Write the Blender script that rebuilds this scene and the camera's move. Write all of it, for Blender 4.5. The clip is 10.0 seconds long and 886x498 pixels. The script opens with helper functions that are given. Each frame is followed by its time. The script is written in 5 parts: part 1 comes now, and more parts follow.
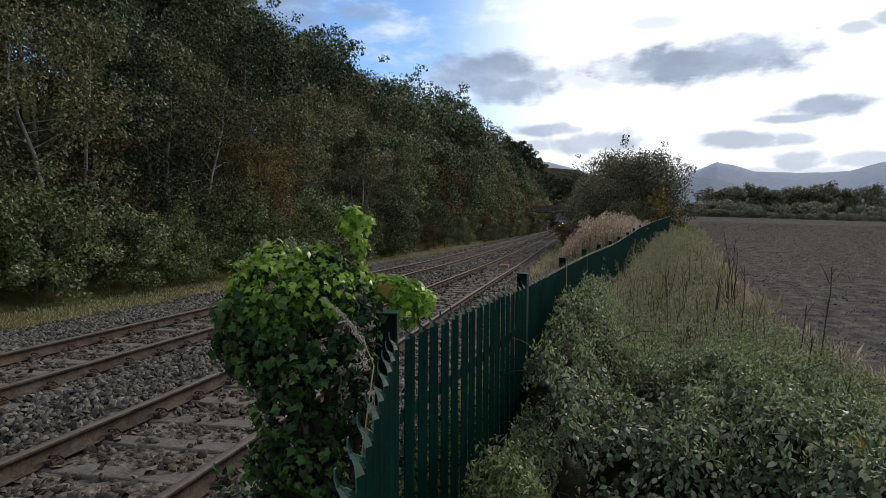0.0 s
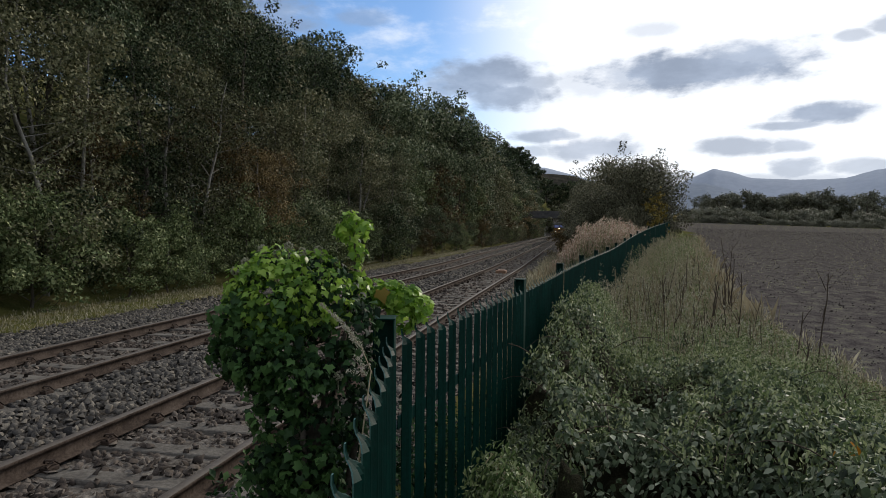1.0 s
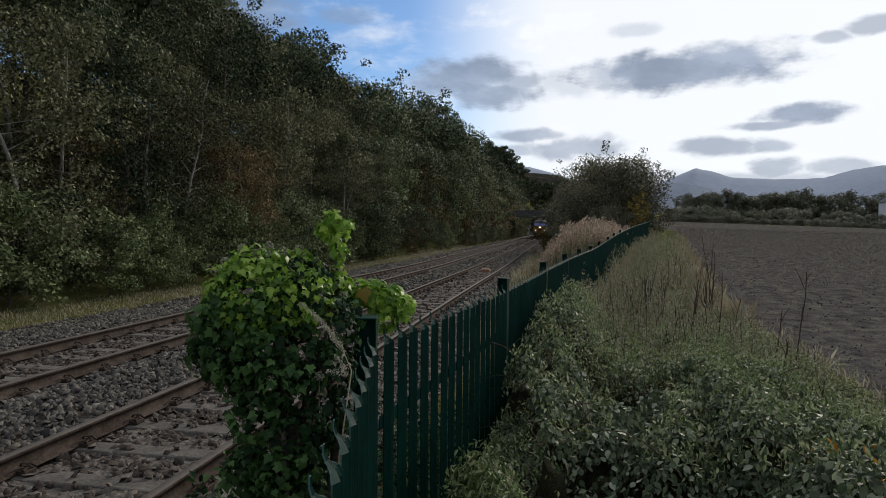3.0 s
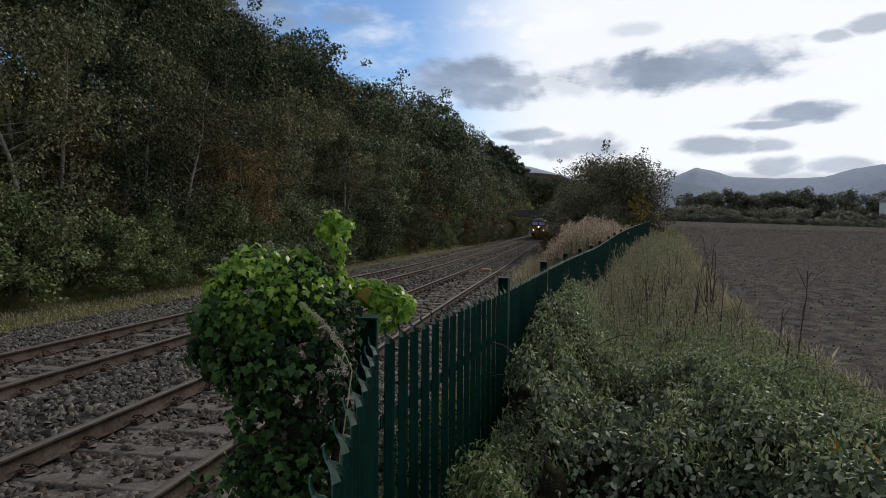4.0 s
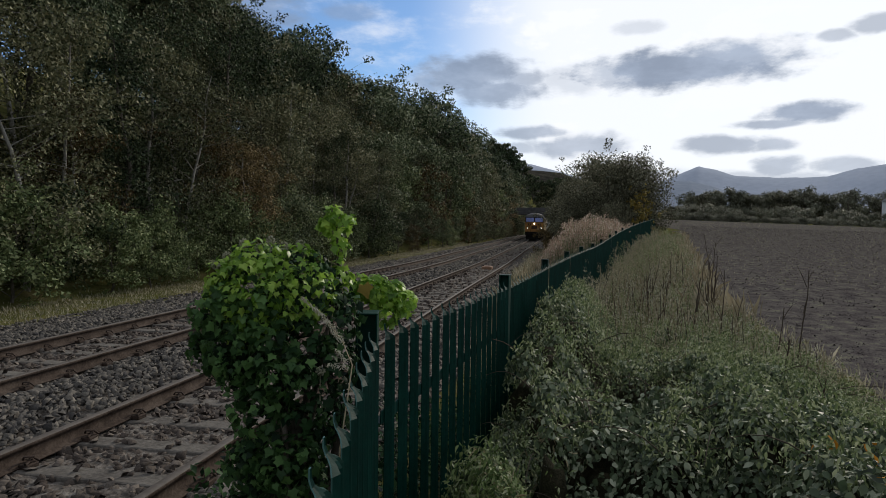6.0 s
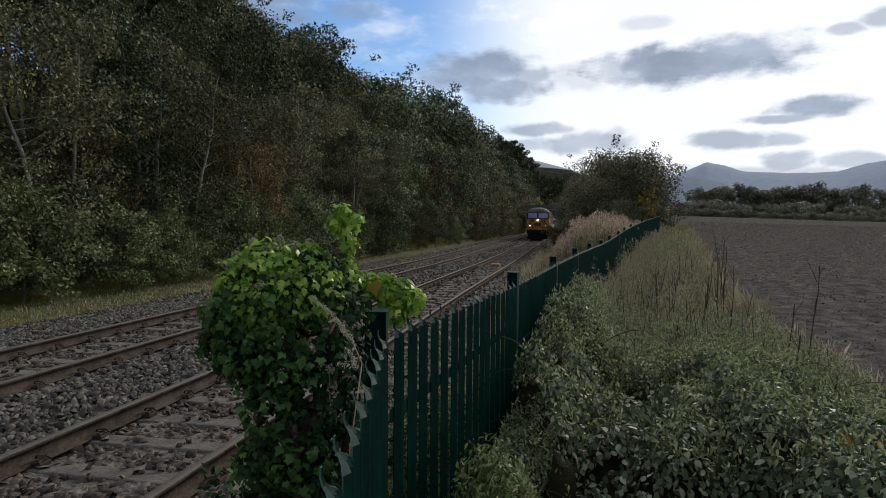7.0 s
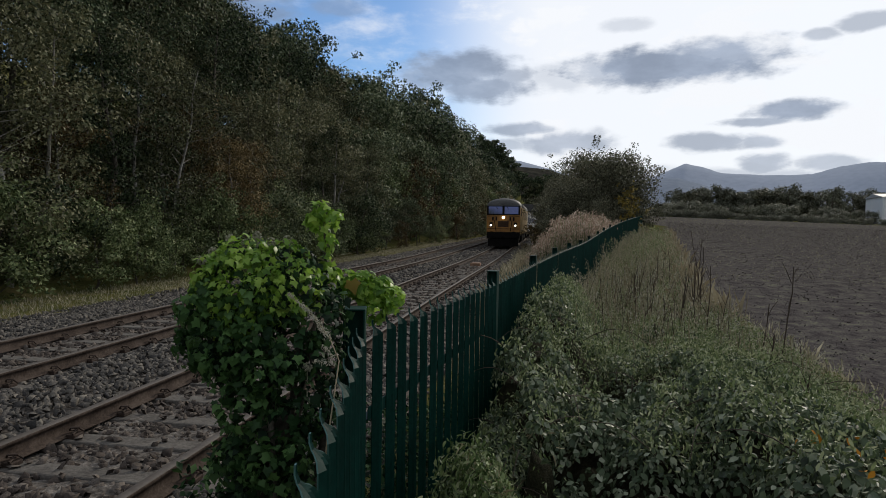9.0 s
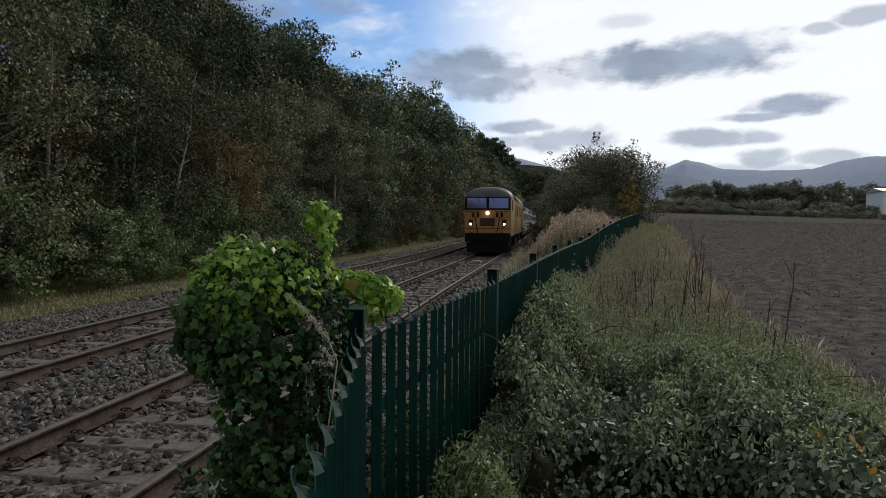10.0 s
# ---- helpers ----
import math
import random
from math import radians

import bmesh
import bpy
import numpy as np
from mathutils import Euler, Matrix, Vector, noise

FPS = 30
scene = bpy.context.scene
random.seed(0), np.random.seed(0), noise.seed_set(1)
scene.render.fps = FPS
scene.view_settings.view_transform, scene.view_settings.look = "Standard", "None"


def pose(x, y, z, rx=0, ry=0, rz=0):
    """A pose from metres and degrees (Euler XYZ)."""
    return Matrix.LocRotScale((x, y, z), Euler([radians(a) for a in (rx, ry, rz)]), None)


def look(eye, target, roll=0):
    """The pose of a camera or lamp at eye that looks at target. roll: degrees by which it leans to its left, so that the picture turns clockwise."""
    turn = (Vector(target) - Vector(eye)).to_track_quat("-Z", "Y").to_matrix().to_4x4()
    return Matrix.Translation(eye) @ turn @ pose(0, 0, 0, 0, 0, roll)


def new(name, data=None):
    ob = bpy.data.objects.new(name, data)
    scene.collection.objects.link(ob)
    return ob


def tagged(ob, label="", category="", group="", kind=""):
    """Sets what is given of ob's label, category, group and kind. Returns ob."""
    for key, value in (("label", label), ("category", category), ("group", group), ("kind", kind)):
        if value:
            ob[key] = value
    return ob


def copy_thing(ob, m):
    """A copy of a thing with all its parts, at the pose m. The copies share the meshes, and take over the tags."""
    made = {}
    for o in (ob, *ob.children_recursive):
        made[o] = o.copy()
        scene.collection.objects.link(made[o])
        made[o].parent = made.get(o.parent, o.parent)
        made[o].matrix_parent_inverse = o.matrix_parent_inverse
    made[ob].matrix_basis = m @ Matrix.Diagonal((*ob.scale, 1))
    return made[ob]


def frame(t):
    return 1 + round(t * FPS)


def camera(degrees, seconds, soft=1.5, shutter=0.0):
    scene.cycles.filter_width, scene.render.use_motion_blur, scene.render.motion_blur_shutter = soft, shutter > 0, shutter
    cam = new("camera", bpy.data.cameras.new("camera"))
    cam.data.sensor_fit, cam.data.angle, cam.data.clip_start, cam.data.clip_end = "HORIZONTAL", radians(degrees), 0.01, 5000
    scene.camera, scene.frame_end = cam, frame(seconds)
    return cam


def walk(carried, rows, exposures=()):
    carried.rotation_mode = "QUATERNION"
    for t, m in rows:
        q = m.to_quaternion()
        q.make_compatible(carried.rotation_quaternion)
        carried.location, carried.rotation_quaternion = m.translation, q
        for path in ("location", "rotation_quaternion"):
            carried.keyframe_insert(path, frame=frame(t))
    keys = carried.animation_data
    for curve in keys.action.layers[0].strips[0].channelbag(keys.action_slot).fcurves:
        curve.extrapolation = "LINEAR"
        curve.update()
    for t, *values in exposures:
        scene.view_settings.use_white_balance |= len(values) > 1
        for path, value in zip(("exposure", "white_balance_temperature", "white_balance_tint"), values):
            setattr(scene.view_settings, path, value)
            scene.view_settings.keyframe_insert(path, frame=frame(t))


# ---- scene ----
cam = camera(69.08, 10.0, soft=0.6)
PATH = [
    (0.0, pose(0.000, -0.000, 1.746, 87.78, -0.27, 11.77)),
    (0.5, pose(0.002, 0.003, 1.746, 87.95, -0.55, 11.30)),
    (1.0, pose(-0.000, -0.003, 1.747, 88.26, -0.47, 11.55)),
    (1.5, pose(0.003, -0.009, 1.750, 88.55, -0.91, 10.68)),
    (2.0, pose(0.004, -0.002, 1.748, 88.59, -0.78, 10.31)),
    (2.5, pose(0.007, 0.002, 1.748, 88.22, -0.57, 10.20)),
    (4.0, pose(0.007, 0.007, 1.746, 88.17, -0.35, 10.20)),
    (4.5, pose(0.008, -0.007, 1.745, 88.28, -0.22, 10.69)),
    (5.0, pose(0.008, 0.002, 1.744, 88.00, -0.42, 10.66)),
    (5.5, pose(0.011, 0.003, 1.742, 88.01, -0.83, 10.11)),
    (7.0, pose(0.006, 0.005, 1.743, 87.71, -0.38, 11.01)),
    (7.5, pose(0.012, 0.001, 1.746, 88.22, -0.20, 9.67)),
    (8.0, pose(0.018, 0.006, 1.744, 88.48, -0.32, 9.24)),
    (8.5, pose(0.014, 0.007, 1.747, 88.29, -0.45, 9.17)),
    (9.0, pose(0.012, 0.007, 1.740, 87.62, -0.83, 9.33)),
    (9.5, pose(0.015, 0.007, 1.741, 87.76, -0.49, 9.42)),
    (10.0, pose(0.018, 0.015, 1.742, 87.47, -0.30, 9.36)),
]
walk(cam, PATH, exposures=[(0.0, 0.06, 6320, 10), (1.0, -0.02, 6320, 10), (2.0, -0.15, 6320, 10), (4.0, -0.21, 6320, 10), (6.0, -0.18, 6320, 10), (7.5, -0.12, 6320, 10), (9.0, -0.25, 6320, 10), (10.0, -0.19, 6320, 10)])

# ---- light ----
SUN_AZ, SUN_EL = 24.0, 27.0  # degrees right of the track's line, degrees up


def sky_world():
    w = bpy.data.worlds.new("sky")
    scene.world = w
    w.use_nodes = True
    nt = w.node_tree
    nt.nodes.clear()

    def node(kind, **props):
        n = nt.nodes.new(kind)
        for k, v in props.items():
            if k == "op":
                n.operation = v
            else:
                n.inputs[int(k[1:])].default_value = v
        return n

    def link(a, b, i=0, o=0):
        nt.links.new(a.outputs[o], b.inputs[i])

    def m(op, a, b=0.0, c=0.0):
        n = nt.nodes.new("ShaderNodeMath")
        n.operation = op
        for i, v in enumerate((a, b, c)):
            if isinstance(v, (int, float)):
                n.inputs[i].default_value = v
            else:
                nt.links.new(v, n.inputs[i])
        return n.outputs[0]

    def ramp(v, lo, hi):
        n = nt.nodes.new("ShaderNodeMapRange")
        n.interpolation_type = "SMOOTHSTEP"
        nt.links.new(v, n.inputs[0])
        n.inputs[1].default_value, n.inputs[2].default_value = lo, hi
        return n.outputs[0]

    def mix(fac, a, b):
        n = nt.nodes.new("ShaderNodeMix")
        n.data_type = "RGBA"
        if isinstance(fac, (int, float)):
            n.inputs[0].default_value = fac
        else:
            nt.links.new(fac, n.inputs[0])
        for i, v in ((6, a), (7, b)):
            if isinstance(v, tuple):
                n.inputs[i].default_value = (*v, 1)
            else:
                nt.links.new(v, n.inputs[i])
        return n.outputs[2]

    def noise_at(vec, scale, detail=5.0, rough=0.55):
        n = nt.nodes.new("ShaderNodeTexNoise")
        nt.links.new(vec, n.inputs["Vector"])
        n.inputs["Scale"].default_value = scale
        n.inputs["Detail"].default_value = detail
        n.inputs["Roughness"].default_value = rough
        return n.outputs["Fac"]

    coord = nt.nodes.new("ShaderNodeTexCoord").outputs["Generated"]
    sep = nt.nodes.new("ShaderNodeSeparateXYZ")
    nt.links.new(coord, sep.inputs[0])
    x, y, z = sep.outputs
    az = m("MULTIPLY", m("ARCTAN2", x, y), 57.2958)
    el = m("MULTIPLY", m("ARCSINE", z), 57.2958)
    comb = nt.nodes.new("ShaderNodeCombineXYZ")
    nt.links.new(m("MULTIPLY", az, 0.45), comb.inputs[0])
    nt.links.new(el, comb.inputs[1])
    flat = comb.outputs[0]
    n1 = noise_at(flat, 0.22, 6.0, 0.6)
    n2 = noise_at(flat, 0.9, 5.0, 0.6)
    n3 = noise_at(flat, 0.07, 4.0, 0.5)

    sky = nt.nodes.new("ShaderNodeTexSky")
    sky.sky_type = "NISHITA"
    sky.sun_disc = False
    sky.sun_elevation, sky.sun_rotation = radians(SUN_EL), radians(SUN_AZ)
    sky.air_density, sky.dust_density, sky.ozone_density = 1.1, 0.5, 2.0
    blue = nt.nodes.new("ShaderNodeVectorMath")
    blue.operation = "MULTIPLY"
    nt.links.new(sky.outputs[0], blue.inputs[0])
    blue.inputs[1].default_value = (0.085, 0.105, 0.13)

    # the bright thin veil of cloud round the hidden sun
    away = m("ABSOLUTE", m("SUBTRACT", az, 12.0))
    near_sun = ramp(away, 26.0, 12.0)
    veil = m("MINIMUM", m("ADD", m("MULTIPLY", near_sun, 0.95), m("MULTIPLY", ramp(n1, 0.5, 0.75), 0.6)), 1.0)
    low = m("MULTIPLY", ramp(el, 12.0, 2.0), 0.6)
    veil = m("MAXIMUM", veil, low)
    col = mix(veil, blue.outputs[0], (1.12, 1.13, 1.15))

    # broken grey-white cloud over the rest of the sky, behind and overhead
    behind = ramp(m("ABSOLUTE", m("ADD", az, 8.0)), 42.0, 75.0)
    cover = m("MAXIMUM", behind, ramp(el, 21.0, 34.0))
    grey = mix(ramp(n3, 0.35, 0.65), (0.38, 0.39, 0.41), (0.60, 0.61, 0.61))
    col = mix(m("MULTIPLY", cover, m("ADD", 0.72, m("MULTIPLY", ramp(n1, 0.4, 0.6), 0.28))), col, grey)

    # grey flat-bottomed clouds: azimuth, elevation, half widths, shade
    clouds = [
        (9.6, 13.0, 9.4, 1.6, 1.0), (13.6, 13.7, 5.6, 1.5, 0.95), (4.6, 12.9, 4.2, 1.3, 0.7), (1.2, 12.6, 3.0, 1.4, 0.35),
        (-8.4, 13.0, 5.4, 1.8, 0.95), (-6.2, 11.7, 4.6, 1.2, 0.9), (-11.2, 12.5, 3.4, 1.3, 0.8), (-4.0, 12.6, 2.2, 0.8, 0.7),
        (18.9, 9.0, 3.5, 0.85, 0.95), (16.6, 8.3, 2.8, 0.4, 0.8),
        (13.0, 6.8, 3.0, 0.75, 0.75), (16.9, 6.8, 1.9, 0.6, 0.7),
        (-2.3, 8.2, 3.2, 0.65, 0.8), (1.2, 7.0, 4.4, 1.1, 0.75), (-4.6, 6.8, 3.0, 0.6, 0.6),
        (20.5, 14.4, 1.3, 0.45, 0.6), (23.4, 14.9, 1.8, 0.6, 0.65), (6.0, 16.4, 1.8, 0.6, 0.35), (17.0, 5.0, 1.9, 0.9, 0.7), (21.6, 4.9, 2.4, 0.8, 0.65),
        (13.5, 3.8, 14.0, 0.9, 0.5), (8.0, 4.2, 3.0, 0.9, 0.5), (-30.0, 17.5, 8.0, 2.0, 0.7), (-18.5, 17.9, 3.0, 0.8, 0.5),
    ]
    wob = m("ADD", m("MULTIPLY", m("SUBTRACT", n1, 0.5), 1.9), m("MULTIPLY", m("SUBTRACT", n2, 0.5), 1.0))
    total = None
    for a, e, ra, re, k in clouds:
        dx = m("DIVIDE", m("SUBTRACT", az, a), ra)
        dy = m("DIVIDE", m("SUBTRACT", el, e), re)
        r = m("SQRT", m("ADD", m("MULTIPLY", dx, dx), m("MULTIPLY", dy, dy)))
        d = m("MULTIPLY", ramp(m("ADD", r, wob), 1.22, 0.55), k)
        total = d if total is None else m("MAXIMUM", total, d)
    shade = mix(ramp(n1, 0.38, 0.66), (0.27, 0.33, 0.44), (0.43, 0.51, 0.65))
    col = mix(m("MULTIPLY", total, 0.92), col, shade)
    # dim ground haze below the horizon
    col = mix(ramp(el, 0.0, -3.0), col, (0.10, 0.10, 0.10))
    bg = nt.nodes.new("ShaderNodeBackground")
    nt.links.new(col, bg.inputs[0])
    bg.inputs[1].default_value = 1.0
    out = nt.nodes.new("ShaderNodeOutputWorld")
    nt.links.new(bg.outputs[0], out.inputs[0])


sky_world()
sun = new("sun", bpy.data.lights.new("sun", "SUN"))
sun.data.energy, sun.data.angle, sun.data.color = 2.0, radians(10), (1.0, 0.90, 0.74)
_a, _e = radians(SUN_AZ), radians(SUN_EL)
sun.matrix_world = look((0, 0, 60), (-math.sin(_a) * math.cos(_e), -math.cos(_a) * math.cos(_e), 60 - math.sin(_e)))


# ---- materials ----
def material(name, colours, scale=6.0, rough=0.8, bump=0.3, metal=0.0, fine=8.0, spec=0.3, per="noise", coords="Object", trans=0.0, rough_var=0.1, tree=0.0):
    """colours: two to four base colours, spread by noise and, with per, by island or object."""
    mt = bpy.data.materials.new(name)
    mt.use_nodes = True
    nt = mt.node_tree
    b = nt.nodes["Principled BSDF"]
    tc = nt.nodes.new("ShaderNodeTexCoord")
    n1 = nt.nodes.new("ShaderNodeTexNoise")
    n1.inputs["Scale"].default_value, n1.inputs["Detail"].default_value = scale, 6
    n2 = nt.nodes.new("ShaderNodeTexNoise")
    n2.inputs["Scale"].default_value, n2.inputs["Detail"].default_value = scale * fine, 4
    if coords == "World":
        src = nt.nodes.new("ShaderNodeNewGeometry").outputs["Position"]
    else:
        src = tc.outputs[coords]
    nt.links.new(src, n1.inputs["Vector"])
    nt.links.new(src, n2.inputs["Vector"])
    add = nt.nodes.new("ShaderNodeMath")
    add.operation = "MULTIPLY_ADD"
    add.inputs[1].default_value = 0.45
    nt.links.new(n2.outputs["Fac"], add.inputs[0])
    base = nt.nodes.new("ShaderNodeMath")
    base.operation = "MULTIPLY"
    nt.links.new(n1.outputs["Fac"], base.inputs[0])
    base.inputs[1].default_value = 0.6
    nt.links.new(base.outputs[0], add.inputs[2])
    val = add.outputs[0]
    if per in ("island", "object"):
        if per == "island":
            r = nt.nodes.new("ShaderNodeNewGeometry").outputs["Random Per Island"]
        else:
            r = nt.nodes.new("ShaderNodeObjectInfo").outputs["Random"]
        mx = nt.nodes.new("ShaderNodeMath")
        mx.operation = "MULTIPLY_ADD"
        nt.links.new(r, mx.inputs[0])
        mx.inputs[1].default_value = 0.62
        sc = nt.nodes.new("ShaderNodeMath")
        sc.operation = "MULTIPLY"
        nt.links.new(val, sc.inputs[0])
        sc.inputs[1].default_value = 0.4
        nt.links.new(sc.outputs[0], mx.inputs[2])
        val = mx.outputs[0]
        if tree:
            # whole plants differ too, lighter or darker
            own = nt.nodes.new("ShaderNodeMath")
            own.operation = "MULTIPLY_ADD"
            nt.links.new(nt.nodes.new("ShaderNodeObjectInfo").outputs["Random"], own.inputs[0])
            own.inputs[1].default_value = tree
            shift = nt.nodes.new("ShaderNodeMath")
            shift.operation = "SUBTRACT"
            nt.links.new(val, shift.inputs[0])
            shift.inputs[1].default_value = tree / 2
            nt.links.new(shift.outputs[0], own.inputs[2])
            val = own.outputs[0]
        lo, hi = 0.12, 0.88
    else:
        lo, hi = 0.36, 0.68
    ramp = nt.nodes.new("ShaderNodeValToRGB")
    while len(ramp.color_ramp.elements) < len(colours):
        ramp.color_ramp.elements.new(0.5)
    for i, c in enumerate(colours):
        e = ramp.color_ramp.elements[i]
        e.position = lo + (hi - lo) * i / (len(colours) - 1)
        e.color = (*c, 1)
    nt.links.new(val, ramp.inputs[0])
    nt.links.new(ramp.outputs[0], b.inputs["Base Color"])
    b.inputs["Metallic"].default_value = metal
    b.inputs["Specular IOR Level"].default_value = spec
    rr = nt.nodes.new("ShaderNodeMapRange")
    nt.links.new(n2.outputs["Fac"], rr.inputs[0])
    rr.inputs[3].default_value, rr.inputs[4].default_value = max(0.03, rough - rough_var), min(1, rough + rough_var)
    nt.links.new(rr.outputs[0], b.inputs["Roughness"])
    if bump:
        bp = nt.nodes.new("ShaderNodeBump")
        bp.inputs["Strength"].default_value, bp.inputs["Distance"].default_value = bump, 0.02
        nt.links.new(n2.outputs["Fac"], bp.inputs["Height"])
        nt.links.new(bp.outputs[0], b.inputs["Normal"])
    if trans:
        tl = nt.nodes.new("ShaderNodeBsdfTranslucent")
        nt.links.new(ramp.outputs[0], tl.inputs[0])
        ms = nt.nodes.new("ShaderNodeMixShader")
        ms.inputs[0].default_value = trans
        nt.links.new(b.outputs[0], ms.inputs[1])
        nt.links.new(tl.outputs[0], ms.inputs[2])
        nt.links.new(ms.outputs[0], nt.nodes["Material Output"].inputs[0])
    return mt


def plain(name, colour, rough=0.5, metal=0.0, glow=0.0, spec=0.5):
    mt = bpy.data.materials.new(name)
    mt.use_nodes = True
    b = mt.node_tree.nodes["Principled BSDF"]
    b.inputs["Base Color"].default_value = (*colour, 1)
    b.inputs["Roughness"].default_value, b.inputs["Metallic"].default_value = rough, metal
    b.inputs["Specular IOR Level"].default_value = spec
    if glow:
        b.inputs["Emission Color"].default_value = (*colour, 1)
        b.inputs["Emission Strength"].default_value = glow
    return mt


M_GRASS = material("grass_ground", [(0.05, 0.055, 0.02), (0.10, 0.105, 0.035), (0.17, 0.14, 0.07)], 1.5, 1.0, 0.6, fine=14, coords="World", spec=0.0)
M_SOIL = material("field_soil", [(0.045, 0.039, 0.040), (0.085, 0.075, 0.075), (0.126, 0.116, 0.107), (0.185, 0.18, 0.13)], 4.5, 1.0, 1.0, fine=7, coords="World", spec=0.0)
M_CLOD = material("soil_clod", [(0.066, 0.057, 0.055), (0.120, 0.106, 0.100), (0.20, 0.180, 0.162)], 5, 1.0, 0.5, per="island", spec=0.0)
M_BALLAST_BED = material("ballast_bed", [(0.06, 0.052, 0.046), (0.14, 0.125, 0.112), (0.27, 0.245, 0.22)], 7, 1.0, 1.0, fine=4, coords="World", spec=0.05)
M_STONE = material("ballast_stone", [(0.034, 0.033, 0.034), (0.078, 0.073, 0.069), (0.14, 0.127, 0.112), (0.25, 0.225, 0.19)], 9, 0.85, 0.4, per="island", spec=0.25)
M_STONE_DARK = material("ballast_stone_brown", [(0.032, 0.026, 0.023), (0.07, 0.056, 0.048), (0.115, 0.094, 0.08), (0.20, 0.172, 0.148)], 9, 0.85, 0.4, per="island", spec=0.25)
M_RAIL = material("rail_rust", [(0.042, 0.031, 0.025), (0.08, 0.060, 0.049), (0.125, 0.098, 0.08)], 5, 0.85, 0.25, 0.0, coords="World", spec=0.08)
M_RAILHEAD = material("rail_head", [(0.085, 0.071, 0.062), (0.145, 0.128, 0.115)], 3, 0.7, 0.1, 0.1, coords="World")
M_SLEEPER = material("concrete_sleeper", [(0.075, 0.067, 0.06), (0.13, 0.118, 0.105), (0.19, 0.175, 0.155)], 4, 0.9, 0.4, coords="World")
M_CLIP = material("clip_iron", [(0.03, 0.022, 0.018), (0.08, 0.055, 0.043)], 12, 0.75, 0.3, 0.3, coords="World")
M_FENCE = material("green_paint", [(0.0008, 0.019, 0.0135), (0.0012, 0.030, 0.022), (0.0030, 0.044, 0.033)], 3, 0.55, 0.06, fine=16, coords="World", spec=0.14)
# lighter green for the edges of the hooked tips
M_TIP_EDGE = plain("light_green_edge", (0.05, 0.13, 0.12), 0.4, 0.2)
M_BARK = material("bark", [(0.045, 0.038, 0.03), (0.09, 0.078, 0.062), (0.15, 0.135, 0.11)], 4, 0.9, 0.6, coords="World")
M_BIRCH = material("pale_bark", [(0.12, 0.11, 0.09), (0.28, 0.265, 0.235), (0.38, 0.365, 0.33)], 5, 0.85, 0.4, coords="World")
LEAF = dict(scale=0.5, rough=0.55, bump=0.0, per="island", coords="World", trans=0.10, spec=0.10, tree=0.34)
M_WOOD_GREEN = material("leaf_olive", [(0.012, 0.015, 0.007), (0.082, 0.092, 0.046), (0.18, 0.186, 0.098), (0.36, 0.345, 0.21)], **LEAF)
M_WOOD_DARK = material("leaf_dark", [(0.007, 0.013, 0.006), (0.036, 0.058, 0.028), (0.100, 0.132, 0.066), (0.29, 0.32, 0.19)], **LEAF)
M_WOOD_BROWN = material("leaf_turning", [(0.025, 0.017, 0.008), (0.105, 0.072, 0.030), (0.165, 0.128, 0.056), (0.33, 0.25, 0.12)], **LEAF)
M_WOOD_LIGHT = material("leaf_fresh", [(0.016, 0.026, 0.010), (0.088, 0.125, 0.050), (0.20, 0.245, 0.110), (0.40, 0.44, 0.23)], **LEAF)
# thicket and far leaves lightened and greyed: distance haze put into the colour
M_THICKET = material("leaf_grey_olive", [(0.022, 0.023, 0.014), (0.095, 0.097, 0.060), (0.17, 0.17, 0.108), (0.30, 0.29, 0.20)], **LEAF)
M_GREYLEAF = material("leaf_haze_grey", [(0.070, 0.075, 0.053), (0.15, 0.156, 0.112), (0.225, 0.23, 0.17), (0.34, 0.34, 0.27)], **LEAF)
M_YELLOW = material("leaf_yellow", [(0.12, 0.11, 0.035), (0.22, 0.175, 0.045), (0.32, 0.23, 0.05)], **LEAF)
M_ORANGE = material("leaf_orange", [(0.45, 0.17, 0.02), (0.62, 0.28, 0.03)], **LEAF)
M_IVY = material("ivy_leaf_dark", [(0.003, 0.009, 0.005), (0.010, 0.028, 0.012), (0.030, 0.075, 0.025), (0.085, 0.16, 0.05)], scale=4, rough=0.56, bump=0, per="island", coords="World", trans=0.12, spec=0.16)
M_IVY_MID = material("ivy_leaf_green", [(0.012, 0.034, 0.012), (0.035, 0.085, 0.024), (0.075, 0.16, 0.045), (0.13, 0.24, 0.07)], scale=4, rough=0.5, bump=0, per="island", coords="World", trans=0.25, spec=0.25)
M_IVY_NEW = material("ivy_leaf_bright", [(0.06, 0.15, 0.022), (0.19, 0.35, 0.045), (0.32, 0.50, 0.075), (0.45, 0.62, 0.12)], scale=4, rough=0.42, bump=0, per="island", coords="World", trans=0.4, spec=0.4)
M_BRAMBLE = material("bramble_leaf", [(0.010, 0.018, 0.009), (0.062, 0.094, 0.048), (0.150, 0.195, 0.110), (0.46, 0.50, 0.37)], scale=3, rough=0.5, bump=0, per="island", coords="World", trans=0.2, spec=0.35)
M_WEED = material("weed_leaf", [(0.024, 0.042, 0.016), (0.13, 0.18, 0.070), (0.28, 0.33, 0.155), (0.56, 0.58, 0.38)], scale=2, rough=0.6, bump=0, per="island", coords="World", trans=0.25)
M_GRASSBLADE = material("grass_blade", [(0.085, 0.085, 0.050), (0.22, 0.212, 0.135), (0.40, 0.37, 0.26), (0.60, 0.55, 0.42)], scale=1.2, rough=0.65, bump=0, per="island", coords="World", trans=0.35)
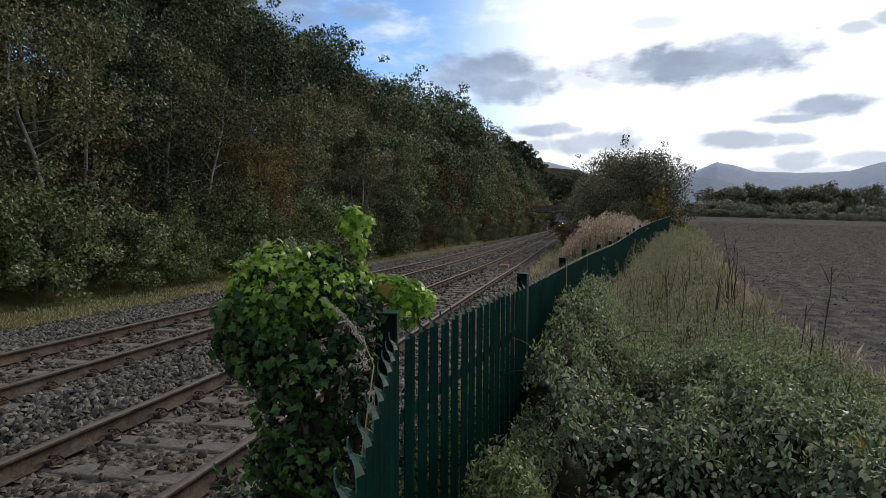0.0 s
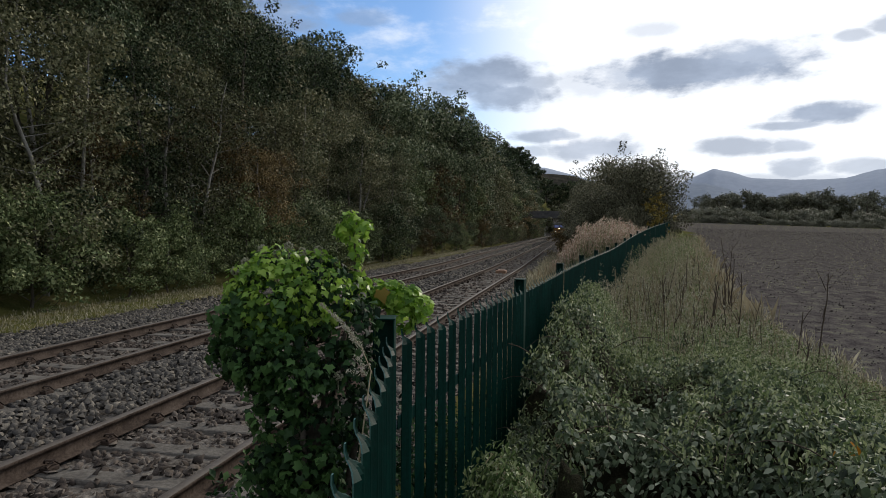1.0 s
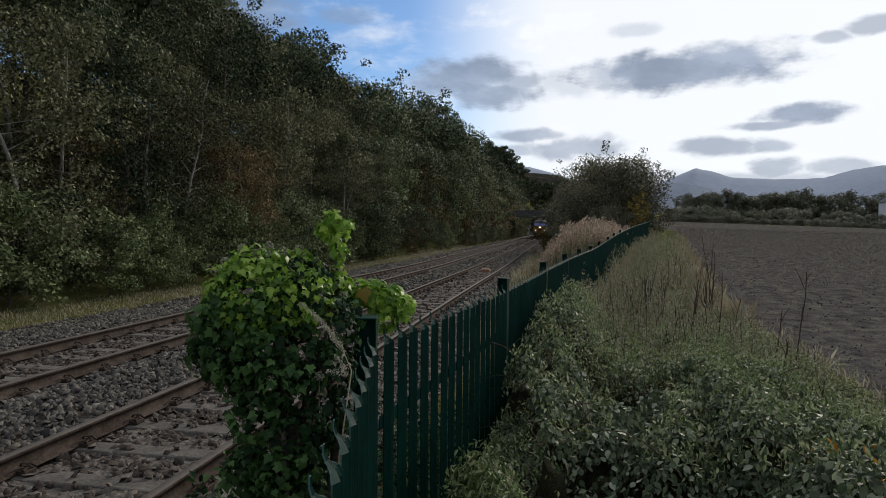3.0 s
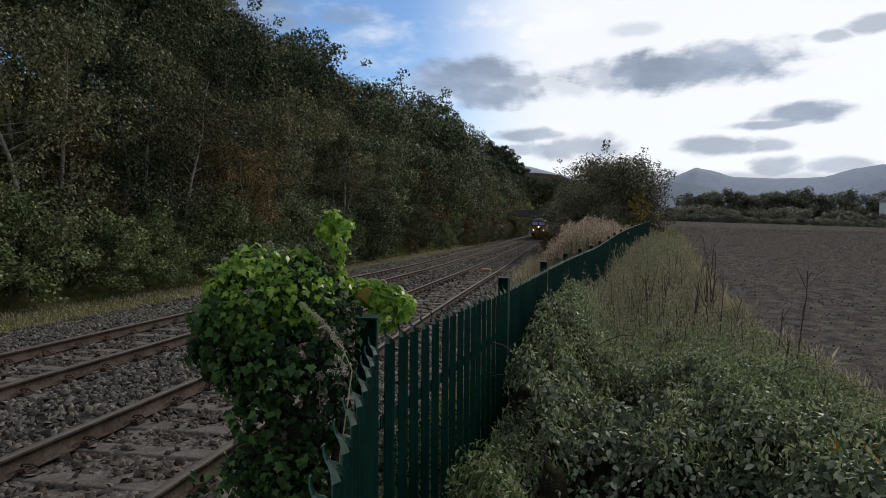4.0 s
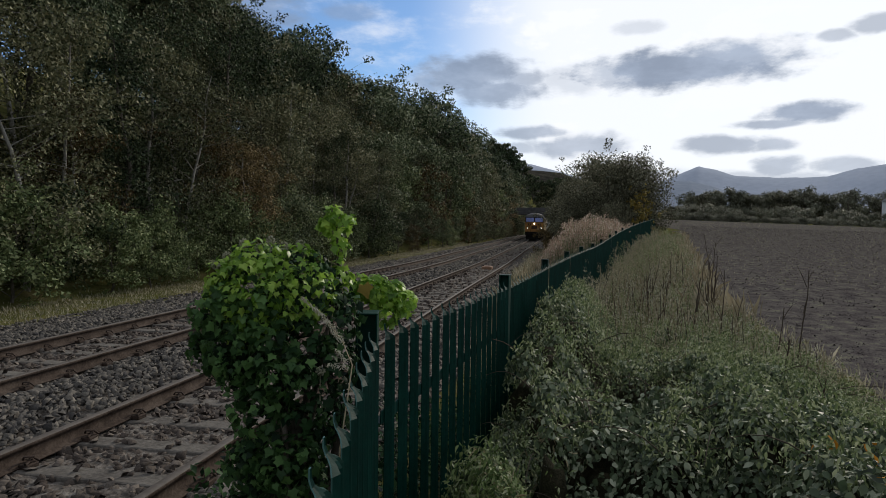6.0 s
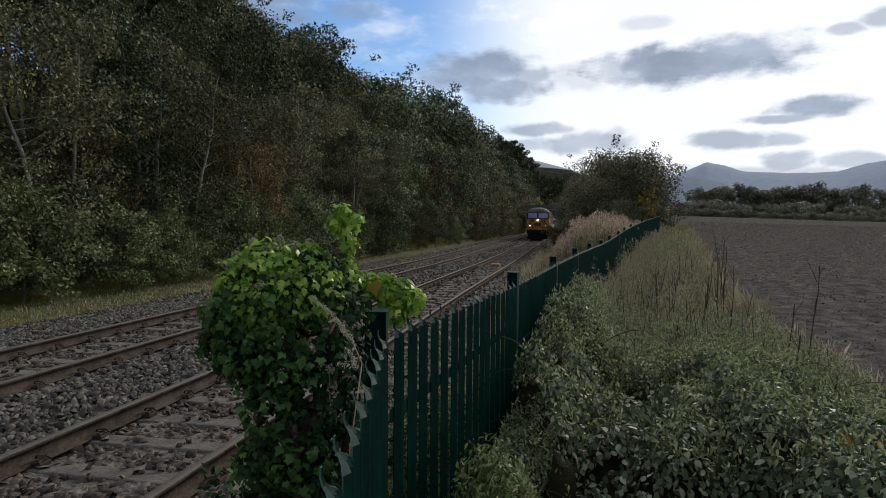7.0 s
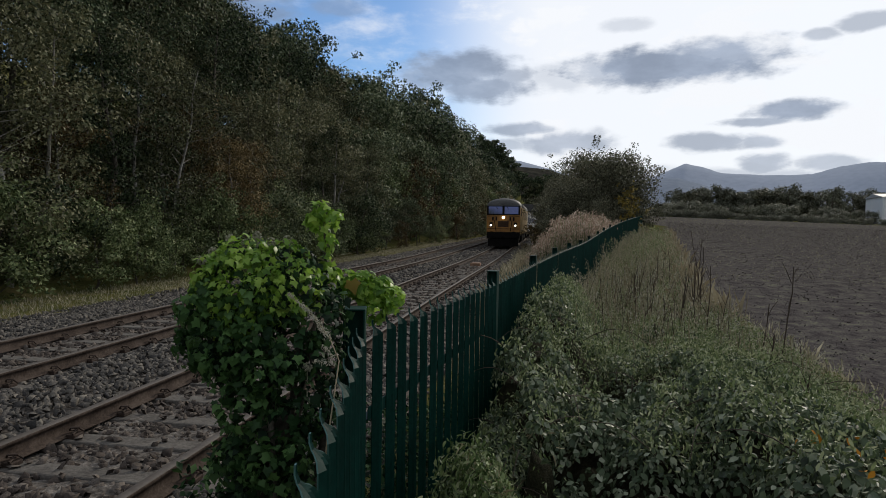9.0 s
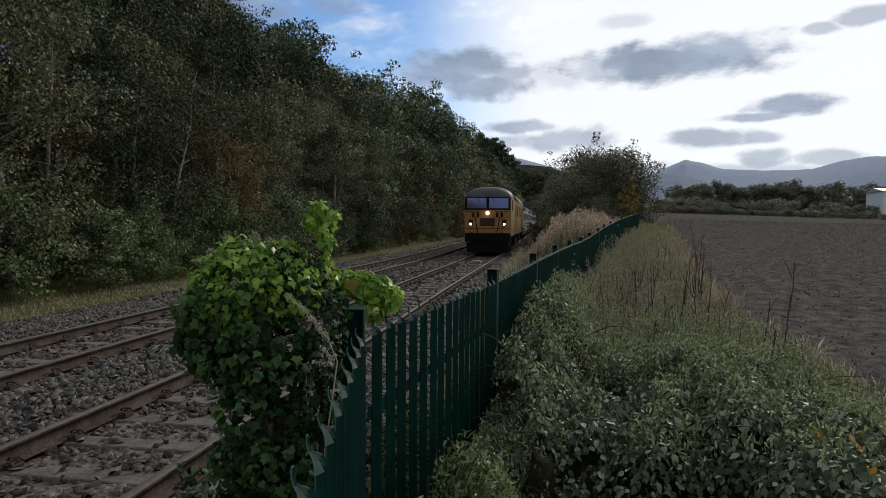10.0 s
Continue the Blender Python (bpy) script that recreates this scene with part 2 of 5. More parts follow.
M_NETTLE = material("nettle_leaf", [(0.016, 0.032, 0.010), (0.070, 0.115, 0.036), (0.150, 0.210, 0.075), (0.34, 0.40, 0.20)], scale=3, rough=0.55, bump=0, per="island", coords="World", trans=0.25, spec=0.2)
M_STRAW = material("dry_stem", [(0.20, 0.165, 0.10), (0.33, 0.28, 0.18), (0.46, 0.41, 0.29)], scale=2, rough=0.8, bump=0, per="island", coords="World", trans=0.2)
M_STALK = material("dark_stalk", [(0.045, 0.034, 0.026), (0.09, 0.068, 0.05)], scale=9, rough=0.85, bump=0.2, per="island", coords="World")
M_PLUME = material("pale_plume", [(0.30, 0.19, 0.13), (0.55, 0.42, 0.33), (0.80, 0.70, 0.60)], scale=4, rough=0.9, bump=0, per="island", coords="World", trans=0.3)
M_HEAD = material("pale_seed_head", [(0.30, 0.30, 0.23), (0.48, 0.47, 0.38), (0.62, 0.60, 0.50)], scale=8, rough=0.85, bump=0, per="island", coords="World", trans=0.3)
M_UMBEL = material("ivy_flower", [(0.20, 0.20, 0.13), (0.34, 0.34, 0.25)], scale=30, rough=0.8, bump=0.2)


# ---- mesh tools ----
def place(src, m):
    """A copy of a thing at m, whatever the scale of the first one."""
    s = src.scale
    return copy_thing(src, m @ Matrix.Diagonal((1 / s[0], 1 / s[1], 1 / s[2], 1)))


def mesh_from(name, verts, faces, mats, index=None, smooth=False):
    verts, faces = np.asarray(verts, np.float32), np.asarray(faces, np.int32)
    me = bpy.data.meshes.new(name)
    n, k = faces.shape
    me.vertices.add(len(verts))
    me.vertices.foreach_set("co", verts.ravel())
    me.loops.add(n * k)
    me.loops.foreach_set("vertex_index", faces.ravel())
    me.polygons.add(n)
    me.polygons.foreach_set("loop_start", np.arange(0, n * k, k, dtype=np.int32))
    if index is not None:
        me.polygons.foreach_set("material_index", np.asarray(index, np.int32))
    if smooth:
        me.polygons.foreach_set("use_smooth", np.ones(n, bool))
    me.update(calc_edges=True)
    for mt in mats if isinstance(mats, (list, tuple)) else [mats]:
        me.materials.append(mt)
    return me


def child(name, me, parent, label=""):
    ob = new(name, me)
    ob.parent = parent
    return tagged(ob, label) if label else ob


def part(name, bm, mat, parent, label="", smooth=False):
    me = bpy.data.meshes.new(name)
    bm.normal_update()
    bm.to_mesh(me)
    bm.free()
    if smooth:
        for p in me.polygons:
            p.use_smooth = True
    me.materials.append(mat)
    return child(name, me, parent, label)


def box(bm, lo, hi, bevel=0.0):
    r = bmesh.ops.create_cube(bm, size=1.0)
    for v in r["verts"]:
        v.co = Vector([lo[i] + (v.co[i] + 0.5) * (hi[i] - lo[i]) for i in range(3)])
    if bevel:
        es = list({e for v in r["verts"] for e in v.link_edges})
        bmesh.ops.bevel(bm, geom=es, offset=bevel, segments=2, profile=0.5, affect="EDGES")
    return bm


def boxed(lo, hi, bevel=0.0):
    return box(bmesh.new(), lo, hi, bevel)


def cyl(bm, centre, r1, r2, depth, axis="Z", seg=16):
    rot = {"Z": Matrix(), "X": Matrix.Rotation(radians(90), 4, "Y"), "Y": Matrix.Rotation(radians(-90), 4, "X")}[axis]
    bmesh.ops.create_cone(bm, cap_ends=True, segments=seg, radius1=r1, radius2=r2, depth=depth, matrix=Matrix.Translation(centre) @ rot)
    return bm


def spin(rng, n, lean):
    """n rotations that turn a leaf lying in x-y: any heading, tipped by up to about lean radians."""
    h = rng.uniform(0, 2 * np.pi, n)
    t = rng.normal(0, lean, n)
    r = rng.normal(0, lean, n)
    ch, sh, ct, st, cr, sr = np.cos(h), np.sin(h), np.cos(t), np.sin(t), np.cos(r), np.sin(r)
    z, o = np.zeros(n), np.ones(n)
    H = np.stack([np.stack([ch, -sh, z], 1), np.stack([sh, ch, z], 1), np.stack([z, z, o], 1)], 1)
    T = np.stack([np.stack([o, z, z], 1), np.stack([z, ct, -st], 1), np.stack([z, st, ct], 1)], 1)
    R = np.stack([np.stack([cr, z, sr], 1), np.stack([z, o, z], 1), np.stack([-sr, z, cr], 1)], 1)
    return H @ T @ R


def facing(rng, normals, jitter):
    """rotations that lay a leaf's z on each normal, its tip (y) hanging down, with jitter."""
    n = normals + rng.normal(0, jitter, normals.shape)
    n /= np.linalg.norm(n, axis=1)[:, None] + 1e-9
    down = np.tile([0.0, 0.0, -1.0], (len(n), 1)) + rng.normal(0, 0.45, n.shape)
    y = down - (down * n).sum(1)[:, None] * n
    y /= np.linalg.norm(y, axis=1)[:, None] + 1e-9
    x = np.cross(y, n)
    return np.stack([x, y, n], 2)


def scatter(tv, tf, places, rots, sizes):
    tv, tf, places = np.asarray(tv, float), np.asarray(tf), np.asarray(places)
    sizes = np.asarray(sizes)
    if sizes.ndim == 1:
        sizes = sizes[:, None, None]
    else:
        sizes = sizes[:, None, :]
    v = np.einsum("nij,nkj->nki", rots, tv[None] * sizes) + places[:, None, :]
    f = tf[None] + (np.arange(len(places)) * len(tv))[:, None, None]
    return v.reshape(-1, 3), f.reshape(-1, tf.shape[1])


def join(*pairs):
    vs, fs, o = [], [], 0
    for v, f in pairs:
        vs.append(np.asarray(v))
        fs.append(np.asarray(f) + o)
        o += len(v)
    return np.concatenate(vs), np.concatenate(fs)


def tube(points, radii, sides=6):
    """A tapered tube of quads along a line of points."""
    p = np.asarray(points, float)
    d = np.gradient(p, axis=0)
    d /= np.linalg.norm(d, axis=1)[:, None] + 1e-9
    ref = np.array([0.31, 0.17, 0.93]) if abs(d[0][2]) < 0.9 else np.array([1.0, 0.1, 0.0])
    a = np.cross(d, ref)
    a /= np.linalg.norm(a, axis=1)[:, None] + 1e-9
    b = np.cross(d, a)
    ang = np.arange(sides) * 2 * np.pi / sides
    v = p[:, None] + np.asarray(radii)[:, None, None] * (np.cos(ang)[None, :, None] * a[:, None] + np.sin(ang)[None, :, None] * b[:, None])
    n = len(p)
    f = [[i * sides + j, i * sides + (j + 1) % sides, (i + 1) * sides + (j + 1) % sides, (i + 1) * sides + j] for i in range(n - 1) for j in range(sides)]
    return v.reshape(-1, 3), np.array(f)


LEAF_V = np.array([[0, -0.5, 0], [0.3, -0.05, 0.07], [0, 0.5, -0.05], [-0.3, -0.05, 0.07]])
LEAF_F = np.array([[0, 1, 2], [0, 2, 3]])
CHIP_V = np.array([[0.0, -0.45, 0.0], [0.42, 0.18, 0.05], [-0.30, 0.42, -0.03]])
CHIP_F = np.array([[0, 1, 2]])
OVAL_V = np.array([[0, -0.5, 0], [0.26, -0.25, 0.06], [0.3, 0.08, 0.07], [0, 0.55, -0.06], [-0.3, 0.08, 0.07], [-0.26, -0.25, 0.06], [0, 0, 0.0]])
OVAL_F = np.array([[6, 0, 1], [6, 1, 2], [6, 2, 3], [6, 3, 4], [6, 4, 5], [6, 5, 0]])
# a five-lobed ivy leaf, its stalk at the origin
IVY_V = np.array([[0, 0.12, 0.05], [0, 0, 0], [0.28, -0.16, -0.03], [0.34, 0.06, 0.02], [0.54, 0.26, -0.07], [0.29, 0.42, 0.03], [0, 0.90, -0.14], [-0.29, 0.42, 0.03], [-0.54, 0.26, -0.07], [-0.34, 0.06, 0.02], [-0.28, -0.16, -0.03]])
IVY_F = np.array([[0, i, i + 1] for i in range(1, 10)] + [[0, 10, 1]])
ROCK_V = np.array([[-1, -1, -0.8], [1, -0.9, -0.9], [0.9, 1, -0.7], [-1, 0.8, -0.9], [-0.7, -0.6, 0.9], [0.6, -0.8, 0.7], [0.8, 0.6, 0.9], [-0.6, 0.8, 0.6]]) * 0.5
ROCK_F = np.array([[4, 5, 6, 7], [0, 1, 5, 4], [1, 2, 6, 5], [2, 3, 7, 6], [3, 0, 4, 7]])


def rocks(rng, places, sizes):
    """Angular stones: one of six broken shapes each."""
    out = []
    pick = rng.integers(0, 6, len(places))
    for k in range(6):
        tv = ROCK_V + rng.normal(0, 0.16, ROCK_V.shape)
        sel = pick == k
        if sel.any():
            s3 = sizes[sel][:, None] * rng.uniform([0.75, 0.75, 0.5], [1.35, 1.2, 0.95], (sel.sum(), 3))
            out.append(scatter(tv, ROCK_F, places[sel], spin(rng, sel.sum(), 0.6), s3))
    return join(*out)


# ---- the lie of the land ----
def track_bend(y):
    y = np.asarray(y, float)
    return -0.34 * (1 - np.exp(-(y / 55) ** 2)) - 0.0012 * np.maximum(0, y - 60)


def track_drop(y):
    """The line dips a little away from the camera."""
    t = np.clip((np.asarray(y, float) - 12) / 26, 0, 1)
    return -0.18 * t * t * (3 - 2 * t)


def fence_x(y):
    d = np.asarray(y, float) - 2.21
    return -0.60 + 0.075 * d + 0.0021 * d * d


def field_edge(y):
    return 2.45 + 0.16 * np.maximum(0, np.asarray(y, float) - 11)


def wood_edge(y):
    y = np.asarray(y, float)
    return track_bend(y) + np.interp(y, [0, 30, 50, 70, 120, 160, 220], [-13.3, -13.0, -12.5, -11.9, -10.6, -9.7, -9.3])


def step(x, a, b):
    t = np.clip((x - a) / (b - a), 0, 1)
    return t * t * (3 - 2 * t)


def land(x, y):
    """Height of the ground."""
    x, y = np.asarray(x, float), np.asarray(y, float)
    u = x - track_bend(np.clip(y, -50, 260))
    bed = -0.19 + track_drop(y) - 0.3 * step(u, -1.7, -0.9) - 0.26 * step(-u, 8.6, 10.6)
    we = wood_edge(np.clip(y, -40, 220))
    hill = 0.52 * np.maximum(0, we - x - 0.5)
    hill = np.where(hill > 13, 13 + 4 * (1 - np.exp(-(hill - 13) / 4)), hill)
    left = bed + hill
    fx = fence_x(np.clip(y, -5, 45))
    d = np.clip(y - 16, 0, 60)
    fence_g = -0.50 + 0.0425 * (d - 1.5 * (1 - np.exp(-d / 1.5)))
    far = np.clip(y, 0, 160)
    field = 0.06 + 0.0262 * far - 0.022 * np.clip(x - 12, -9, 70)
    fe = field_edge(np.clip(y, -5, 60))
    right = fence_g + (field - fence_g) * step(x, fx + 0.3, fe + 0.2)
    # field margin dropped a little where the brambles grow
    bank = step(u, -1.4, np.maximum(fx, -0.6))
    z = np.where(u < -5, left, bed + (right - bed) * bank)
    # wooded hill beyond the bridge, cut through for the line
    z = z + 7 * step(y, 172, 225) * step(np.abs(u + 5.0), 5.5, 15) * step(10 - x, 0, 14)
    z = z + 12 * step(y, 271, 286) * step(12 - x, 0, 14)
    gone = step(np.hypot(x, y), 340, 700)
    return z * (1 - gone) + gone * 1.2


def build_ground():
    def axis(fine, lo, hi, n_out, reach):
        out = np.geomspace(1, reach, n_out)
        return np.concatenate([lo - out[::-1], fine, hi + out])

    xs = axis(np.concatenate([np.arange(-24, -12, 0.5), np.arange(-12, 9, 0.2), np.arange(9, 80, 1.2)]), -24, 80, 22, 3200)
    ys = axis(np.concatenate([np.arange(-6, 30, 0.25), np.arange(30, 60, 0.6), np.arange(60, 200, 2.5)]), -6, 200, 22, 4200)
    X, Y = np.meshgrid(xs, ys)
    Z = land(X, Y)
    rng = np.random.default_rng(3)
    is_field = (X > field_edge(np.clip(Y, -5, 60))) & (Y < 175)
    rough = rng.normal(0, 1, X.shape)
    near = np.clip(1.3 - np.hypot(X, Y) / 60, 0.15, 1)
    Z = Z + np.where(is_field, rough * 0.012 * near * ((Y < 60) & (X < 8.5)), rough * 0.012 * near)
    ny, nx = X.shape
    i = np.arange(ny * nx).reshape(ny, nx)
    f = np.stack([i[:-1, :-1], i[:-1, 1:], i[1:, 1:], i[1:, :-1]], -1).reshape(-1, 4)
    xc = ((X[:-1, :-1] + X[1:, 1:]) / 2).ravel()
    yc = ((Y[:-1, :-1] + Y[1:, 1:]) / 2).ravel()
    u = xc - track_bend(np.clip(yc, -50, 260))
    idx = np.zeros(len(f), int)
    edge = field_edge(np.clip(yc, -5, 60)) + 0.25 * np.sin(yc * 1.7) * np.cos(yc * 0.6)
    idx[(xc > edge) & (xc < 52 + 0.18 * (150 - yc)) & (yc < 152 - 0.9 * (xc - 26)) | ((xc > edge) & (yc < 60))] = 1
    idx[(u > -10.9 + 0.15 * np.sin(yc * 2.1)) & (u < -1.35) & (np.abs(yc) < 300)] = 2
    me = mesh_from("ground", np.stack([X, Y, Z], -1).reshape(-1, 3), f, [M_GRASS, M_SOIL, M_BALLAST_BED], idx, True)
    tagged(new("ground", me), "grassy ground with a ploughed brown field and a grey ballast bed", "ground", kind="structure")


build_ground()


# ---- railway ----
RAILS = (-2.59, -4.095, -5.975, -7.48)  # offsets of the four rail heads from the camera's line
GAUGE_MID = ((RAILS[0] + RAILS[1]) / 2, (RAILS[2] + RAILS[3]) / 2)


def build_rail(x0, parent):
    """A flat-bottomed rail drawn along the curve, its head worn bright."""
    prof = [(-0.070, -0.159), (0.070, -0.159), (0.070, -0.148), (0.012, -0.125), (0.010, -0.045), (0.034, -0.034), (0.036, -0.008), (0.026, 0.0), (-0.026, 0.0), (-0.036, -0.008), (-0.034, -0.034), (-0.010, -0.045), (-0.012, -0.125), (-0.070, -0.148)]
    ys = np.concatenate([np.arange(-8, 60, 2.0), np.arange(60, 236, 6.0)])
    k = len(prof)
    v = np.array([[x0 + float(track_bend(y)) + px, y, pz + float(track_drop(y))] for y in ys for px, pz in prof])
    f, idx = [], []
    for i in range(len(ys) - 1):
        for j in range(k):
            f.append([i * k + j, i * k + (j + 1) % k, (i + 1) * k + (j + 1) % k, (i + 1) * k + j])
            idx.append(1 if j in (6, 7, 8) else 0)
    return child("rail", mesh_from("rail", v, f, [M_RAIL, M_RAILHEAD], idx), parent, "rusty steel rail with a worn bright head")


def sleeper_mesh():
    bm = bmesh.new()
    box(bm, (-1.25, -0.13, -0.36), (1.25, 0.13, -0.165), 0.02)
    for v in bm.verts:
        if v.co.z > -0.2:
            v.co.y *= 0.86
    me = bpy.data.meshes.new("sleeper")
    bm.to_mesh(me)
    bm.free()
    me.materials.append(M_SLEEPER)
    return me


def clip_mesh():
    """A spring clip and its cast shoulder."""
    bm = bmesh.new()
    box(bm, (-0.055, -0.06, -0.17), (0.03, 0.06, -0.128), 0.008)
    pts = [(-0.035, -0.075, -0.13), (-0.04, -0.02, -0.085), (0.0, 0.03, -0.075), (0.035, 0.0, -0.105), (0.03, -0.05, -0.125), (-0.005, -0.07, -0.10), (-0.04, 0.06, -0.12)]
    v, f = tube(pts, [0.010] * len(pts), 5)
    vs = [bm.verts.new(p) for p in v]
    for q in f:
        bm.faces.new([vs[i] for i in q])
    me = bpy.data.meshes.new("rail_clip")
    bm.to_mesh(me)
    bm.free()
    me.materials.append(M_CLIP)
    return me


def build_track(mid, x_right, x_left, label, near_y):
    t = tagged(new("railway_track"), label, "railway track", "railway tracks", "structure")
    build_rail(x_right, t)
    build_rail(x_left, t)
    sm, cm = sleeper_mesh(), clip_mesh()
    rng = np.random.default_rng(int(-mid * 10))
    far_v, far_f = [], []
    y = 0.3 - 0.66 * 12
    while y < 230:
        x = mid + float(track_bend(y))
        if y < near_y:
            s = child("sleeper", sm, t)
            s.matrix_basis = pose(x, y + rng.normal(0, 0.01), rng.normal(0, 0.004) + float(track_drop(y)), 0, 0, rng.normal(0, 0.5))
            if y < near_y * 0.62:
                for xr in (x_right, x_left):
                    for side in (-1, 1):
                        c = child("rail_clip", cm, t)
                        c.matrix_basis = pose(xr + float(track_bend(y)) + side * 0.088, y, float(track_drop(y)), 0, 0, 0 if side < 0 else 180)
        else:
            far_v.append((x, y))
        y += 0.66
    b = np.array([[-1.25, -0.11, 0], [1.25, -0.11, 0], [1.25, 0.11, 0], [-1.25, 0.11, 0], [-1.25, -0.13, -0.2], [1.25, -0.13, -0.2], [1.25, 0.13, -0.2], [-1.25, 0.13, -0.2]])
    q = np.array([[0, 1, 2, 3], [0, 4, 5, 1], [1, 5, 6, 2], [2, 6, 7, 3], [3, 7, 4, 0]])
    pl = np.array([(x, y, -0.165 + float(track_drop(y))) for x, y in far_v])
    v, f = scatter(b, q, pl, np.tile(np.eye(3), (len(pl), 1, 1)), np.ones(len(pl)))
    tagged(child("sleepers_beyond", mesh_from("sleepers_beyond", v, f, M_SLEEPER), t), kind="stuff")
    return t


build_track(GAUGE_MID[0], RAILS[0], RAILS[1], "rusty near railway track on grey concrete sleepers", 48)
build_track(GAUGE_MID[1], RAILS[2], RAILS[3], "rusty second railway track on grey concrete sleepers", 48)


def build_ballast():
    rng = np.random.default_rng(11)

    def on_bed(n, y0, y1, power, lo, hi, size):
        y = y0 + (y1 - y0) * rng.uniform(0, 1, n) ** power
        u = rng.uniform(lo, hi, n)
        x = u + track_bend(y)
        mids = np.minimum(np.abs(u - GAUGE_MID[0]), np.abs(u - GAUGE_MID[1]))
        on_sleeper = (np.abs(((y - 0.3 + 0.33) % 0.66) - 0.33) < 0.115) & (mids < 1.24)
        rail = np.min(np.abs(u[:, None] - np.array(RAILS)[None]), axis=1) < 0.075
        inside = mids < 0.72
        # heaped between the tracks, a little low between the rails
        z = land(x, y) + 0.02 + 0.07 * step(np.abs(u - (RAILS[1] + RAILS[2]) / 2), 0.8, 0.2) - 0.015 * inside
        keep = ~rail & ~(on_sleeper & (rng.uniform(0, 1, n) < 0.86))
        z = np.where(on_sleeper, -0.15 + track_drop(y), z)
        s = rng.uniform(0.7, 1.5, n) * size
        return np.stack([x, y, z], 1)[keep], s[keep], inside[keep]

    sets = [on_bed(5000, -4.0, 1.8, 1.0, -11.2, -1.35, 0.055), on_bed(31000, 1.8, 15, 1.25, -11.2, -1.35, 0.048), on_bed(13000, 15, 42, 1.2, -11.2, -1.35, 0.075), on_bed(5000, 42, 130, 1.3, -10.6, -1.4, 0.10)]
    p = np.concatenate([s[0] for s in sets])
    sz = np.concatenate([s[1] for s in sets])
    dark = np.concatenate([s[2] for s in sets])
    v, f = rocks(rng, p[~dark], sz[~dark])
    tagged(new("ballast", mesh_from("ballast", v, f, M_STONE)), "angular grey and buff ballast stones along the railway", "ballast", kind="stuff")
    v, f = rocks(rng, p[dark], sz[dark])
    tagged(new("ballast", mesh_from("ballast", v, f, M_STONE_DARK)), "brown-stained ballast stones between the rails", "ballast", kind="stuff")


build_ballast()


def build_marker():
    """The small pale box that sits between the rails."""
    bm = bmesh.new()
    box(bm, (-0.24, -0.3, -0.2), (0.24, 0.3, -0.03), 0.03)
    e = tagged(new("track_magnet"), "low orange-brown box between the near rails", "track equipment")
    e.matrix_basis = pose(-3.4, 30.6, float(track_drop(30.6)))
    part("casing", bm, material("buff_casing", [(0.22, 0.13, 0.08), (0.36, 0.22, 0.15)], 5, 0.8, 0.2), e)
    part("cover", boxed((-0.17, -0.2, -0.028), (0.17, 0.2, -0.004), 0.01), material("buff_cover", [(0.3, 0.2, 0.15), (0.42, 0.3, 0.24)], 6, 0.8, 0.2), e)


build_marker()


# ---- palisade fence ----
def pale_mesh():
    """A W-section steel pale with round shoulders and a narrow tip hooked to the railway side."""
    w, d, t = 0.046, 0.012, 0.0028
    prof = [(-w, 0.0), (-w * 0.62, d), (-w * 0.25, 0.002), (0, d), (w * 0.25, 0.002), (w * 0.62, d), (w, 0.0)]
    bm = bmesh.new()

    def strip(ring_of, levels, cut_edges):
        rows = []
        for lv in levels:
            pts = ring_of(lv)
            rows.append(([bm.verts.new(p) for p in pts], [bm.verts.new((p[0], p[1] - t, p[2])) for p in pts]))
        for (f0, b0), (f1, b1) in zip(rows, rows[1:]):
            for i in range(len(f0) - 1):
                bm.faces.new((f0[i + 1], f0[i], f1[i], f1[i + 1]))
                bm.faces.new((b0[i], b0[i + 1], b1[i + 1], b1[i]))
            for q in ((f0[0], b0[0], b1[0], f1[0]), (b0[-1], f0[-1], f1[-1], b1[-1])):
                fc = bm.faces.new(q)
                fc.material_index = cut_edges
        f1, b1 = rows[-1]
        for i in range(len(f1) - 1):
            fc = bm.faces.new((f1[i], f1[i + 1], b1[i + 1], b1[i]))
            fc.material_index = cut_edges

    strip(lambda z: [(x, y, z) for x, y in prof], (0.0, 0.9, 1.70), 0)

    # a rounded shoulder, then a narrow tip hooked over and up
    def ring(k):
        z, o, s = ((1.70, 0.0, 1.0), (1.758, 0.0, 0.97), (1.771, -0.004, 0.62), (1.778, -0.010, 0.32), (1.785, -0.016, 0.18), (1.797, -0.020, 0.13), (1.812, -0.020, 0.10))[k]
        return [(x * s, y * s + o, z) for x, y in prof]

    strip(ring, range(7), 1)
    bmesh.ops.recalc_face_normals(bm, faces=bm.faces)
    me = bpy.data.meshes.new("pale")
    bm.to_mesh(me)
    bm.free()
    me.materials.append(M_FENCE)
    me.materials.append(M_TIP_EDGE)
    return me


def post_mesh():
    """A rolled steel joist: two flanges and a web, with a bevelled top."""
    bm = bmesh.new()
    for lo, hi in (((-0.05, -0.006, 0), (0.05, 0.0, 1.86)), ((-0.05, -0.076, 0), (0.05, -0.070, 1.86)), ((-0.004, -0.070, 0), (0.004, -0.006, 1.857)), ((-0.052, -0.078, 1.86), (0.052, 0.002, 1.866))):
        box(bm, lo, hi, 0.0015)
    me = bpy.data.meshes.new("post")
    bm.to_mesh(me)
    bm.free()
    me.materials.append(M_FENCE)
    return me


